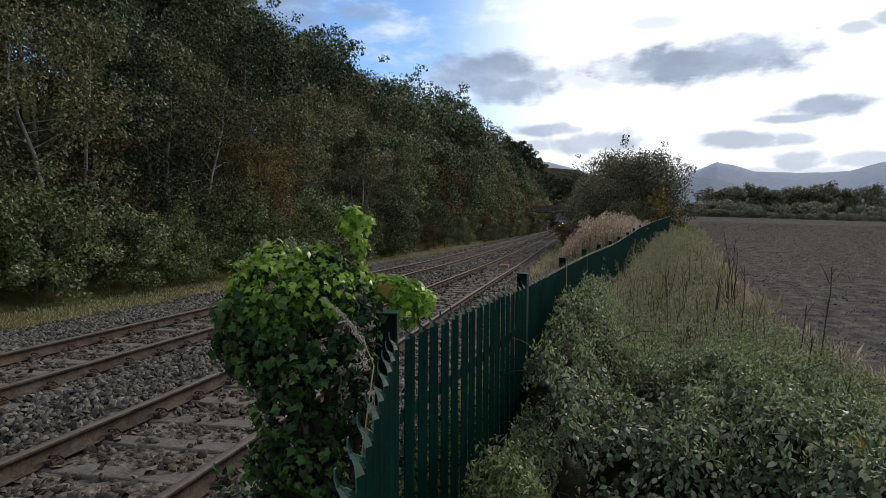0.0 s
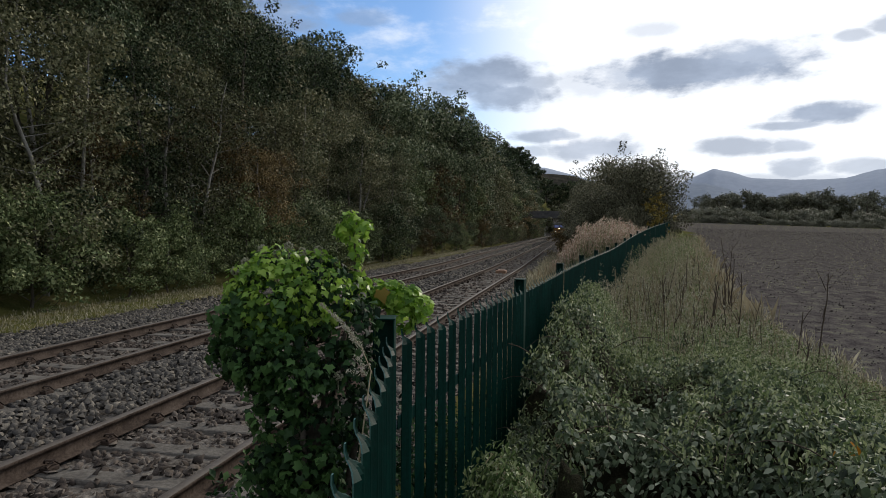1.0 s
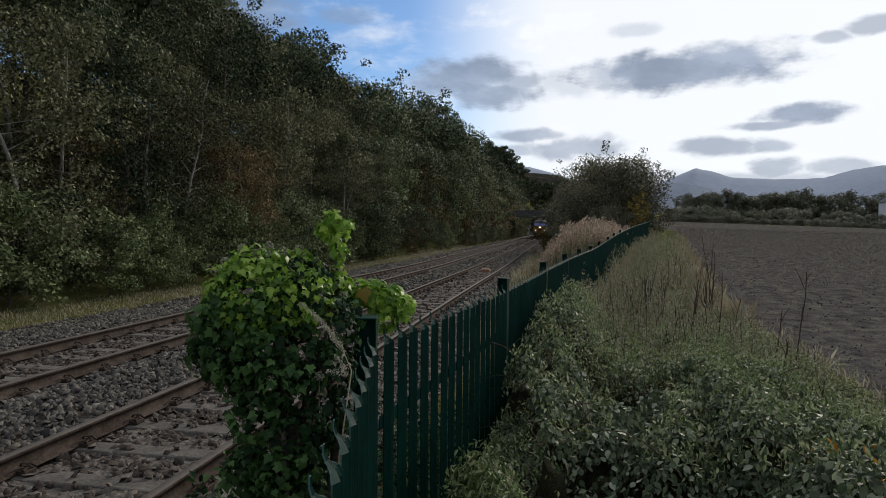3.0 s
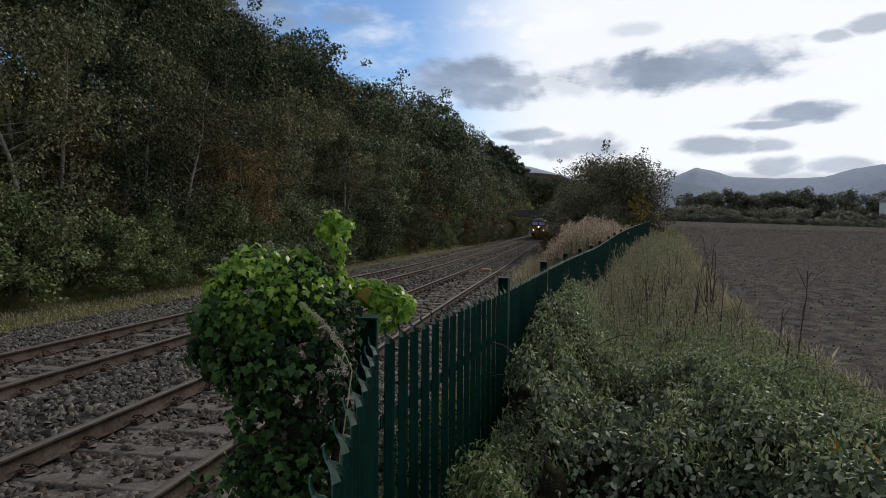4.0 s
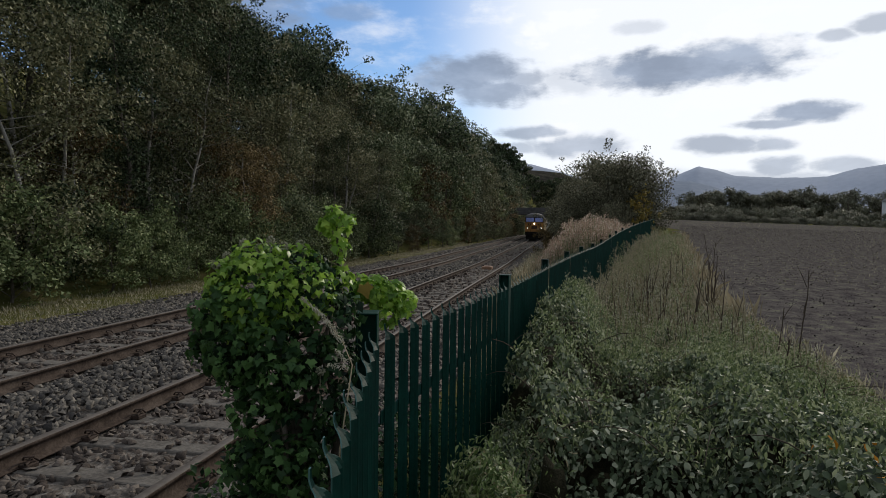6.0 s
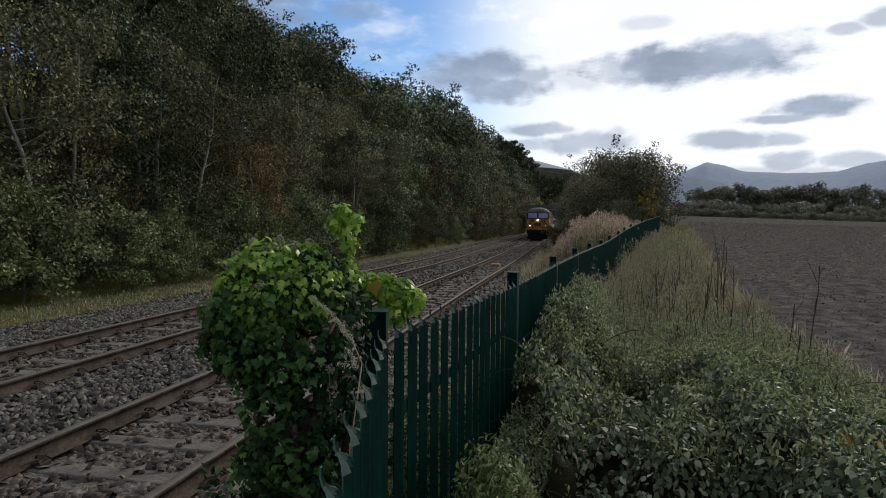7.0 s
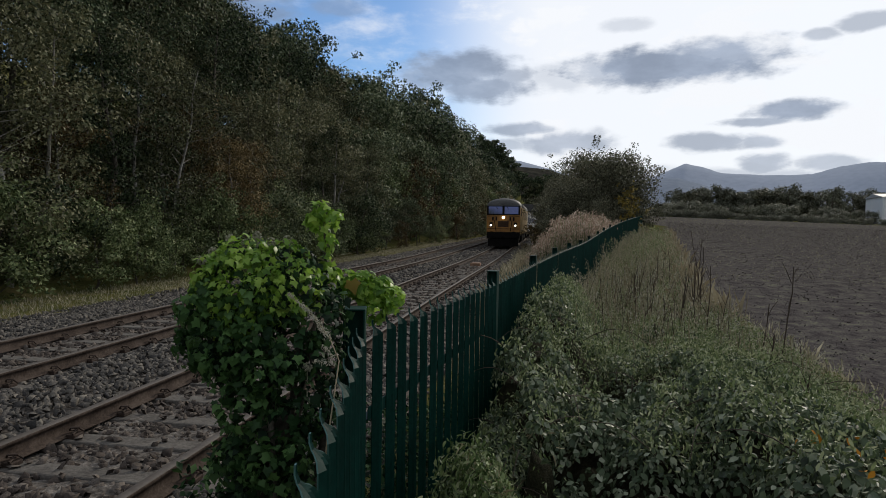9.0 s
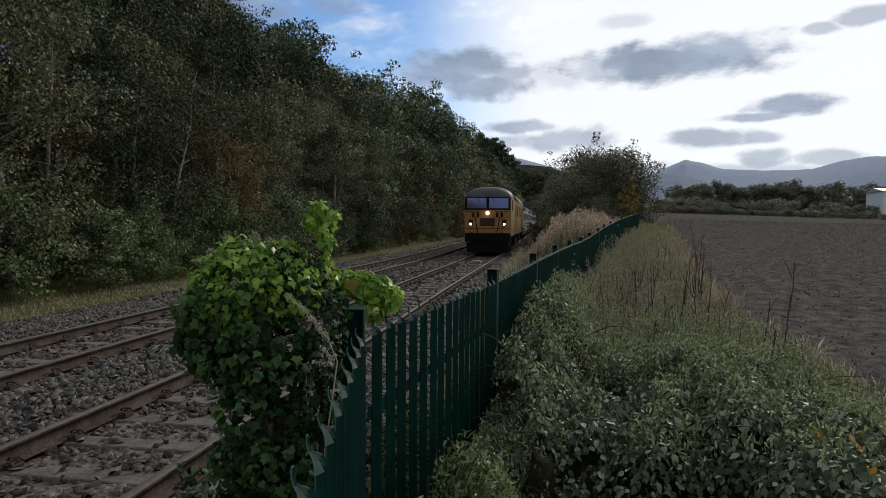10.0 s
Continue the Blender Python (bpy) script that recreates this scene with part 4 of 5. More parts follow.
    # round flower heads on short stalks
    for x, y, z in ((-1.03, 2.0, 1.675), (-1.09, 2.0, 1.63), (-1.13, 2.0, 1.60), (-0.985, 2.02, 1.66), (-0.945, 2.02, 1.685), (-0.90, 2.03, 1.665), (-0.85, 2.05, 1.672), (-0.74, 1.95, 1.27)):
        bm = bmesh.new()
        pts = rng.normal(0, 1, (34, 3))
        pts /= np.linalg.norm(pts, axis=1)[:, None]
        for p in pts:
            bmesh.ops.create_icosphere(bm, subdivisions=1, radius=0.0042, matrix=Matrix.Translation(Vector((x, y, z)) + Vector(p) * 0.014))
        cyl(bm, (x, y, z - 0.05), 0.0022, 0.0018, 0.09, seg=5)
        part("flower_head", bm, M_UMBEL, ivy, "round buff ivy flower head")


build_ivy()


def build_dead_grass():
    """A dead grass stem with a feathery head that leans over the ivy."""
    rng = np.random.default_rng(2)
    e = tagged(new("dead_grass_stem"), "pale dead grass stem with a feathery seed head", "grass")
    pts = np.array([(-0.52, 1.30, -0.45), (-0.480, 1.40, 1.22), (-0.478, 1.48, 1.404), (-0.519, 1.53, 1.448), (-0.582, 1.58, 1.495), (-0.668, 1.62, 1.547)])
    v, f = tube(pts, [0.003, 0.0022, 0.0016, 0.0013, 0.0011, 0.0008], 5)
    child("stem", mesh_from("stem", v, f, M_STRAW), e)
    k = rng.uniform(0, 1, 320)
    seg = np.stack([np.interp(k, np.linspace(0, 1, 3), pts[3:, i]) for i in range(3)], 1)
    pl = seg + rng.normal(0, 1, (320, 3)) * (0.0055 * (1 - 0.75 * k))[:, None]
    v, f = scatter(LEAF_V * [0.35, 1, 1], LEAF_F, pl, spin(rng, 320, 1.2), rng.uniform(0.006, 0.014, 320))
    child("seed_head", mesh_from("seed_head", v, f, M_HEAD), e)
    for a, b in (((-0.485, 1.47, 1.40), (-0.540, 1.47, 1.402)), ((-0.49, 1.49, 1.405), (-0.522, 1.49, 1.437))):
        c = np.linspace(0, 1, 60)
        q = np.array(a) + c[:, None] * (np.array(b) - np.array(a)) + rng.normal(0, 0.0035, (60, 3))
        v, f = scatter(LEAF_V * [0.35, 1, 1], LEAF_F, q, spin(rng, 60, 1.2), rng.uniform(0.006, 0.013, 60))
        child("side_head", mesh_from("side_head", v, f, M_HEAD), e)


build_dead_grass()


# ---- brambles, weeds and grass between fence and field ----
# very dark on purpose: covers inner stems and the shade between leaves
M_HEAP_DARK = material("heap_dark", [(0.012, 0.013, 0.007), (0.026, 0.026, 0.014), (0.05, 0.045, 0.026)], 14, 0.95, 0.8, coords="World", spec=0.1)


def margin_top(x, y):
    """Smooth height of the growth between fence and field: heaped at the fence, falling to the soil."""
    x, y = np.asarray(x, float), np.asarray(y, float)
    g = land(x, y)
    a = x - fence_x(y)
    mid = 0.92 * step(y, 0.5, 1.7) * (0.30 + 0.70 * np.exp(-(np.maximum(0, y - 3.2) / 5.5) ** 2)) * step(field_edge(y) + 0.1 - x, 0.0, 1.7)
    heap = np.interp(y, [1.5, 2.4, 3.0, 4.0, 5.2, 6.8, 9.0, 12.0, 16.0, 40.0], [0.62, 0.68, 0.70, 0.82, 0.98, 1.06, 0.80, 0.62, 0.40, 1.1])
    heap = np.maximum(0, heap - g - mid) * np.exp(-((a - 0.30) / 0.42) ** 2)
    hollow = 1 - 0.48 * np.exp(-((x - 0.30) / 0.36) ** 2 - ((y - 2.60) / 0.48) ** 2)
    return g + np.maximum(0.06, (mid + heap) * hollow)


def mound_field():
    """Overlapping rounded clumps: centre, radius and lift of each."""
    rng = np.random.default_rng(28)
    n = 420
    y = 1.3 + 9.5 * rng.uniform(0, 1, n) ** 1.35
    x = fence_x(y) + 0.2 + rng.uniform(0, 1, n) * (field_edge(y) - fence_x(y) - 0.35)
    return x, y, rng.uniform(0.10, 0.26, n) * (0.75 + 0.055 * y), rng.uniform(-0.05, 0.15, n)


MOUNDS = mound_field()


def bramble_top(x, y):
    """Height of the tangle, clump by clump, with hollows between."""
    x, y = np.asarray(x, float), np.asarray(y, float)
    g, top = land(x, y), margin_top(x, y)
    best = np.full(x.shape, -9.0)
    for mx, my, r, lift in zip(*MOUNDS):
        d2 = ((x - mx) ** 2 + (y - my) ** 2) / (r * r)
        best = np.maximum(best, np.where(d2 < 1, lift - r * (1 - np.sqrt(np.maximum(0, 1 - d2))) * 1.15, -9.0))
    dome = np.where(best > -5, best, -0.26)
    return g + np.maximum(0.05, (top - g) + np.maximum(dome, -0.26) * step(top - g, 0.0, 0.5))


def slopes(fn, x, y):
    h = 0.03
    gx, gy = (fn(x + h, y) - fn(x - h, y)) / (2 * h), (fn(x, y + h) - fn(x, y - h)) / (2 * h)
    n = np.stack([-gx, -gy, np.ones_like(gx)], 1)
    return n / np.linalg.norm(n, axis=1)[:, None]


def in_margin(x, y, edge=0.10):
    """Between fence and field, clear of the eye and of the near return of the fence."""
    ok = (x > fence_x(y) + edge) & (x < field_edge(y) - 0.05) & (np.hypot(x, y) > 1.25)
    return ok & ~((y < 2.2) & (x < -0.66 + 0.24 * (2.2 - y) + 0.2))


def patchy(x, y, k):
    return np.sin(x * 2.9 + k) * np.sin(y * 2.1 + k * 2) + 0.6 * np.sin(x * 6.1 - k + y) * np.sin(y * 5.3 - x)


def build_brambles():
    rng = np.random.default_rng(29)

    def spread(n, y0, y1, power=1.0):
        y = y0 + (y1 - y0) * rng.uniform(0, 1, n) ** power
        x = fence_x(y) + 0.08 + rng.uniform(0, 1, n) * (field_edge(y) - fence_x(y) - 0.1)
        ok = in_margin(x, y)
        return x[ok], y[ok]

    def leaves(x, y, sink, rise, s0, s1, tpl, mat, name, label, cat, jitter=0.45):
        z = bramble_top(x, y) + rng.uniform(-sink, rise, len(x))
        v, f = scatter(tpl[0], tpl[1], np.stack([x, y, z], 1), facing(rng, slopes(bramble_top, x, y), jitter), rng.uniform(s0, s1, len(x)))
        return tagged(new(name, mesh_from(name, v, f, mat)), label, cat, kind="stuff")

    # broad bramble leaves, laid like scales over the clumps
    x, y = spread(32000, 1.25, 4.6, 1.2)
    k = (x - fence_x(y) > 0.45 + 0.2 * np.sin(y * 5)) | (rng.uniform(0, 1, len(x)) < 0.6)
    x, y = x[k], y[k]
    leaves(x, y, 0.08, 0.03, 0.022, 0.052, (OVAL_V * [1.1, 1, 1], OVAL_F), M_BRAMBLE, "brambles", "broad dark green bramble leaves heaped beside the fence", "brambles")
    x, y = spread(30000, 3.4, 8.5)
    k = patchy(x, y, 0.3) > -0.5
    leaves(x[k], y[k], 0.07, 0.03, 0.024, 0.052, (LEAF_V * [1.2, 1, 1], LEAF_F), M_BRAMBLE, "brambles", "farther dark bramble leaves beside the fence", "brambles", 0.55)
    # light nettles and willow shoots: against the fence, and in patches over the heap
    x, y = spread(80000, 1.5, 9.5)
    a = x - fence_x(y)
    k = (patchy(x, y, 1.7) > 0.30) | ((a < 0.8) & (patchy(x, y, 4.0) > -0.5)) | ((x > 1.0) & (patchy(x, y, 2.2) > -0.2)) | (y > 4.5) & (patchy(x, y, 0.4) > -0.4)
    k &= (y > 2.5) | (a < 0.5) | (x > 1.4)
    for sel, tpl, label in ((k & (y < 4.2), (OVAL_V * [0.6, 1, 1], OVAL_F), "light green nettles and weeds among the brambles"), (k & (y >= 4.2), (LEAF_V * [0.7, 1, 1], LEAF_F), "farther light green weeds among the brambles")):
        leaves(x[sel], y[sel], 0.05, 0.11, 0.014, 0.040, tpl, M_WEED, "weeds", label, "weeds", 0.8)
    # a dark sheet inside the heap: old stems and shaded gaps put into its colour
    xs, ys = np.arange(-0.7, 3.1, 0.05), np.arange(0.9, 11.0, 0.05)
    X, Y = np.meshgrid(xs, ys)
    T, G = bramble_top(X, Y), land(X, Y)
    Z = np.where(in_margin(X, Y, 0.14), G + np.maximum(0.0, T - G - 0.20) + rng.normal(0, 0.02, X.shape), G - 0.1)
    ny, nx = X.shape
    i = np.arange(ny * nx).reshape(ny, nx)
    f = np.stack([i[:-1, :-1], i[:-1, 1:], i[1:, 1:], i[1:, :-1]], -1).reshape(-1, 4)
    tagged(new("bramble_stems", mesh_from("bramble_stems", np.stack([X, Y, Z], -1).reshape(-1, 3), f, M_HEAP_DARK)), "dark brown-green sheet under the brambles for stems and shaded gaps", "brambles", kind="stuff")

    # upright weeds of the margin: leaves and seed heads up and down each stem
    def uprights(n, y0, y1, power, lo, hi, per, width, size, mat, name, label, side=1.0, stem=None):
        y = y0 + (y1 - y0) * rng.uniform(0, 1, n) ** power
        x = fence_x(y) + 0.18 + rng.uniform(0, side, n) * (field_edge(y) - fence_x(y) - 0.2)
        ok = in_margin(x, y, 0.15)
        x, y = x[ok], y[ok]
        h = rng.uniform(lo, hi, len(x)) * (0.35 + 0.65 * step(field_edge(y) - x, -0.1, 1.2)) * (0.8 + 0.35 * patchy(x, y, 0.9))
        h = np.maximum(h, 0.12)
        base = land(x, y) + np.maximum(0, margin_top(x, y) - land(x, y)) * 0.55
        lean = rng.normal(0, 0.16, (len(x), 2))
        c = rng.uniform(0, 1, (len(x), per)) ** 0.8
        px = x[:, None] + lean[:, :1] * h[:, None] * c + rng.normal(0, 1, c.shape) * width * (1.15 - c)
        py = y[:, None] + lean[:, 1:] * h[:, None] * c + rng.normal(0, 1, c.shape) * width * (1.15 - c)
        pz = base[:, None] + h[:, None] * c
        p = np.stack([px, py, pz], -1).reshape(-1, 3)
        grow = np.repeat(0.6 + 0.055 * y, per)
        v, f = scatter(LEAF_V * [0.55, 1, 1], LEAF_F, p, spin(rng, len(p), 0.9), rng.uniform(0.5, 1.4, len(p)) * size * grow)
        tagged(new(name, mesh_from(name, v, f, mat)), label, "weeds", kind="stuff")
        if stem:
            t = [tube([(x[q], y[q], base[q] - 0.1), (x[q] + lean[q, 0] * h[q], y[q] + lean[q, 1] * h[q], base[q] + h[q])], [0.003 + 0.0003 * y[q], 0.0015 + 0.0002 * y[q]], 3) for q in range(0, len(x), 2)]
            v, f = join(*t)
            tagged(new("weed_stems", mesh_from("weed_stems", v, f, stem)), "thin dry stems among the margin weeds", "weeds", kind="stuff")

    uprights(1500, 3.6, 15.0, 1.2, 0.25, 0.62, 34, 0.055, 0.030, M_WEED, "weeds", "green leafy weeds standing in the field margin")
    uprights(1100, 5.5, 18.0, 1.1, 0.35, 0.85, 30, 0.05, 0.026, M_GRASSBLADE, "weeds", "pale seeding weeds standing in the field margin", stem=M_STRAW)
    uprights(700, 6.0, 18.0, 1.0, 0.35, 0.8, 26, 0.045, 0.026, M_HEAD, "weeds", "grey-buff withered weeds standing in the field margin", stem=M_STALK)
    uprights(900, 15.0, 41.0, 1.1, 0.35, 0.95, 30, 0.10, 0.030, M_WEED, "weeds", "green weeds along the far margin")
    uprights(900, 14.0, 41.0, 1.1, 0.35, 1.0, 30, 0.10, 0.030, M_GRASSBLADE, "weeds", "pale weeds along the far margin", stem=M_STRAW)
    uprights(420, 7.5, 40.0, 1.2, 0.5, 1.05, 40, 0.09, 0.028, M_GRASSBLADE, "fence_weeds", "pale tall weeds leaning on the far fence", side=0.22)
    uprights(240, 4.5, 14.0, 1.0, 0.2, 0.5, 44, 0.07, 0.034, M_NETTLE, "fence_weeds", "tall nettles against the fence", side=0.2)

    # nettles against the foot of the near fence, and growth on its railway side
    x, y = rng.normal(-0.20, 0.14, 8000), rng.normal(2.40, 0.42, 8000)
    ok = in_margin(x, y, 0.08)
    x, y = x[ok], y[ok]
    leaves(x, y, 0.16, 0.14, 0.013, 0.036, (OVAL_V * [0.6, 1, 1], OVAL_F), M_NETTLE, "nettles", "green nettles against the foot of the fence", "weeds", 0.8)
    y = 2.3 + 9.7 * rng.uniform(0, 1, 22000) ** 1.5
    x = fence_x(y) - rng.uniform(0.1, 0.85, 22000)
    z = land(x, y) + rng.uniform(0.0, 1.0, 22000) * (0.5 + 0.55 * step(6.5 - y, 0.0, 3.0))
    v, f = scatter(LEAF_V, LEAF_F, np.stack([x, y, z], 1), spin(rng, 22000, 0.7), rng.uniform(0.025, 0.055, 22000))
    tagged(new("undergrowth", mesh_from("undergrowth", v, f, M_IVY)), "dark low growth on the railway side of the fence", "weeds", kind="stuff")
    # withered grass and dead leaves hanging close under the fence
    x, y = rng.normal(-0.10, 0.13, 700), rng.normal(2.65, 0.30, 700)
    ok = in_margin(x, y, 0.1)
    x, y = x[ok], y[ok]
    leaves(x, y, 0.10, 0.10, 0.03, 0.085, (LEAF_V * [0.22, 1, 1], LEAF_F), M_STRAW, "withered_leaves", "withered buff grass blades hanging among the brambles", "dead leaves", 0.9)
    # arching canes
    canes = []
    for i in range(110):
        x0, y0 = rng.uniform(-0.2, 2.4), rng.uniform(1.6, 6.5)
        if not in_margin(np.array(x0), np.array(y0), 0.2):
            continue
        a, l = rng.uniform(0, 6.28), rng.uniform(0.3, 0.7)
        t = np.linspace(0, 1, 6)
        px, py = x0 + math.cos(a) * l * t, y0 + math.sin(a) * l * t
        pz = float(bramble_top(x0, y0)) - 0.06 + 0.24 * np.sin(t * 2.6) * l
        canes.append(tube(np.stack([px, py, pz], 1), np.linspace(0.004, 0.0015, 6), 4))
    v, f = join(*canes)
    tagged(new("bramble_canes", mesh_from("bramble_canes", v, f, M_STALK)), "thin arching bramble canes", "brambles", kind="stuff")
    # a few orange and yellow leaves
    for cx, cy, n, s in ((0.41, 2.36, 3, 0.04), (1.22, 2.72, 7, 0.034), (1.22, 2.44, 9, 0.036), (1.40, 2.9, 4, 0.03)):
        p = np.stack([rng.normal(cx, 0.02 if n < 4 else 0.08, n), rng.normal(cy, 0.02 if n < 4 else 0.08, n)], 1)
        z = np.maximum(bramble_top(p[:, 0], p[:, 1]), margin_top(p[:, 0], p[:, 1]) + 0.04) + rng.uniform(0.03, 0.10, n)
        v, f = scatter(OVAL_V, OVAL_F, np.column_stack([p, z]), spin(rng, n, 0.8), rng.uniform(0.8, 1.4, n) * s)
        tagged(new("autumn_leaves", mesh_from("autumn_leaves", v, f, M_ORANGE)), "orange autumn leaves caught on the brambles", "leaves")


build_brambles()

BLADE_V = np.array([[-0.5, 0, 0], [0.5, 0, 0], [0.30, 0.12, 0.58], [0.0, 0.42, 1.0]])
BLADE_F = np.array([[0, 1, 2], [0, 2, 3]])


def blades(rng, x, y, base, h, width, mat, name, label):
    n = len(x)
    s3 = np.stack([width * rng.uniform(0.7, 1.4, n), h * rng.uniform(0.3, 1.4, n), h], 1)
    v, f = scatter(BLADE_V, BLADE_F, np.stack([x, y, base], 1), spin(rng, n, 0.30), s3)
    return tagged(new(name, mesh_from(name, v, f, mat)), label, "grass", kind="stuff")


def build_grass():
    rng = np.random.default_rng(37)
    # margin between fence and field
    n = 16000
    y = 4.5 + 37 * rng.uniform(0, 1, n) ** 1.7
    k = rng.uniform(0, 1, n)
    x = fence_x(y) + 0.12 + k * (field_edge(y) + 0.15 - fence_x(y))
    clump = 0.6 + 0.4 * np.sin(x * 5 + y * 2) * np.sin(y * 3.3 - x)
    h = rng.uniform(0.08, 0.28, n) * clump * (0.75 + 0.4 * np.sin(k * 3.1))
    blades(rng, x, y, land(x, y) - 0.02, h, 0.004 + 0.0003 * y, M_GRASSBLADE, "margin_grass", "rank yellow-green grass between fence and field")
    n = 9000
    y = 2.6 + 9 * rng.uniform(0, 1, n)
    x = field_edge(y) + rng.normal(-0.35, 0.22, n)
    blades(rng, x, y, land(x, y) - 0.02, rng.uniform(0.03, 0.12, n), 0.003, M_GRASSBLADE, "margin_grass", "pale rough grass along the edge of the field")
    # dry straw-coloured growth farther along the margin
    n = 5000
    y = 9 + 33 * rng.uniform(0, 1, n) ** 1.3
    x = fence_x(y) + 0.15 + rng.uniform(0, 1, n) * (field_edge(y) - fence_x(y))
    blades(rng, x, y, land(x, y), rng.uniform(0.15, 0.45, n), 0.003 + 0.0003 * y, M_STRAW, "dry_grass", "dry straw-coloured stems along the fence")
    # inside the fence
    n = 34000
    y = 8 + 44 * rng.uniform(0, 1, n) ** 1.1
    lo = -1.45 + track_bend(y)
    x = lo + rng.uniform(0, 1, n) * (np.minimum(fence_x(np.minimum(y, 42)), 6) - 0.1 - lo)
    blades(rng, x, y, land(x, y) - 0.02, rng.uniform(0.3, 0.9, n) * step(y, 5, 22) * 0.8, 0.003 + 0.0002 * y, M_GRASSBLADE, "cess_grass", "rough grass between railway and fence")
    n = 14000
    y = 15 + 32 * rng.uniform(0, 1, n)
    lo = -1.2 + track_bend(y)
    x = lo + rng.uniform(0, 1, n) * (np.minimum(fence_x(np.minimum(y, 42)), 6) - 0.1 - lo)
    blades(rng, x, y, land(x, y), rng.uniform(0.3, 0.85, n), 0.003 + 0.0002 * y, M_STRAW, "dry_grass", "dry buff growth between railway and fence")
    # leafy weeds inside the fence
    n = 110000
    y = 9 + 36 * rng.uniform(0, 1, n)
    lo = -1.35 + track_bend(y)
    x = lo + rng.uniform(0, 1, n) * (np.minimum(fence_x(np.minimum(y, 42)), 6) - 0.12 - lo)
    z = land(x, y) + rng.uniform(0.05, 1.1, n) * step(y, 7, 20) * (0.55 + 0.45 * np.sin(x * 3 + y) * np.sin(y * 1.3))
    v, f = scatter(CHIP_V, CHIP_F, np.stack([x, y, z], 1), spin(rng, n, 0.9), rng.uniform(0.03, 0.07, n))
    tagged(new("cess_weeds", mesh_from("cess_weeds", v, f, M_GRASSBLADE)), "pale seeding weeds between railway and fence", "weeds", kind="stuff")
    # strip at the foot of the wood
    n = 24000
    y = 6 + 80 * rng.uniform(0, 1, n) ** 1.5
    x = -11.0 + track_bend(y) + (wood_edge(y) - 0.6 + 11.0) * rng.uniform(0, 1, n) ** 0.8
    blades(rng, x, y, land(x, y) - 0.02, rng.uniform(0.04, 0.14, n), 0.010 + 0.0006 * y, M_GRASSBLADE, "verge_grass", "short grass at the foot of the wood")


build_grass()


def build_reeds():
    """Willowherb gone to seed: pale fluffy heads on dry stems, inside the fence."""
    rng = np.random.default_rng(43)
    stems, heads, leaves = [], [], []
    n = 1000
    y = rng.uniform(27, 41, n)
    lo = -1.1 + track_bend(y)
    x = lo + rng.uniform(0, 1, n) ** 0.72 * (fence_x(y) - 0.5 - lo)
    for xi, yi in zip(x, y):
        g = float(land(xi, yi))
        mid = math.exp(-((xi - 0.8) / 2.9) ** 2)
        h = (rng.uniform(1.1, 1.8) * (0.70 + 0.34 * mid) + 0.62 * mid) * (0.45 + 0.55 * float(step(xi + 1.1, 0.0, 1.8))) * rng.uniform(0.75, 1.08)
        lean = rng.normal(0, 0.12, 2)
        top = np.array([xi + lean[0] * h, yi + lean[1] * h, g + h])
        base = np.array([xi, yi, g])
        stems.append(tube(np.stack([base, (base + top) / 2, top]), [0.012, 0.010, 0.006], 3))
        c = rng.uniform(0, 1, 30)
        heads.append(top + (c[:, None] * np.array([0.0, 0, -0.42])) + rng.normal(0, 0.045, (30, 3)))
        c = rng.uniform(0.15, 0.8, 14)
        leaves.append(base + c[:, None] * (top - base) + rng.normal(0, 0.10, (14, 3)))
    e = tagged(new("seeding_willowherb"), "dense stand of dead willowherb with pale fluffy seed heads", "weeds", kind="stuff")
    v, f = join(*stems)
    child("stems", mesh_from("stems", v, f, M_WEED), e)
    hp = np.concatenate(heads)
    v, f = scatter(LEAF_V * [0.6, 1, 1], LEAF_F, hp, spin(rng, len(hp), 1.0), rng.uniform(0.05, 0.13, len(hp)))
    child("seed_heads", mesh_from("seed_heads", v, f, M_PLUME), e)
    lp = np.concatenate(leaves)
    v, f = scatter(LEAF_V * [0.5, 1, 1], LEAF_F, lp, spin(rng, len(lp), 1.0), rng.uniform(0.08, 0.18, len(lp)))
    child("dead_leaves", mesh_from("dead_leaves", v, f, M_GRASSBLADE), e)


build_reeds()


def build_stalks():
    """Bare dark weed stalks with side twigs."""
    rng = np.random.default_rng(51)
    spots = [(2.22, 6.55, 1.0), (2.05, 6.6, 0.7)]
    for i in range(34):
        y = rng.uniform(7.2, 14)
        spots.append((float(fence_x(y)) + rng.uniform(0.8, 2.3), y, rng.uniform(0.7, 1.15)))
    spots += [(0.95, 12.2, 1.2), (1.1, 7.6, 0.7), (1.9, 5.9, 0.6), (1.75, 4.6, 0.55)]
    for x, y, h in spots:
        g = float(land(x, y))
        lean = rng.normal(0, 0.1, 2)
        t = np.linspace(0, 1, 5)
        pts = np.stack([x + lean[0] * h * t + rng.normal(0, 0.008, 5), y + lean[1] * h * t, g + h * t], 1)
        pieces = [tube(pts, np.linspace(0.0085, 0.004, 5), 5)]
        for _ in range(rng.integers(2, 6)):
            k = rng.uniform(0.35, 0.95)
            p = pts[0] + (pts[-1] - pts[0]) * k
            a = rng.uniform(0, 6.28)
            q = p + np.array([math.cos(a) * 0.10, math.sin(a) * 0.10, 0.17]) * rng.uniform(0.5, 1.3)
            pieces.append(tube(np.stack([p, (p + q) / 2 + [0, 0, 0.01], q]), [0.004, 0.003, 0.002], 4))
        v, f = join(*pieces)
        tagged(new("weed_stalk", mesh_from("weed_stalk", v, f, M_STALK)), "bare dark brown weed stalk in the field margin", "weed stalk", "bare stalks")


build_stalks()


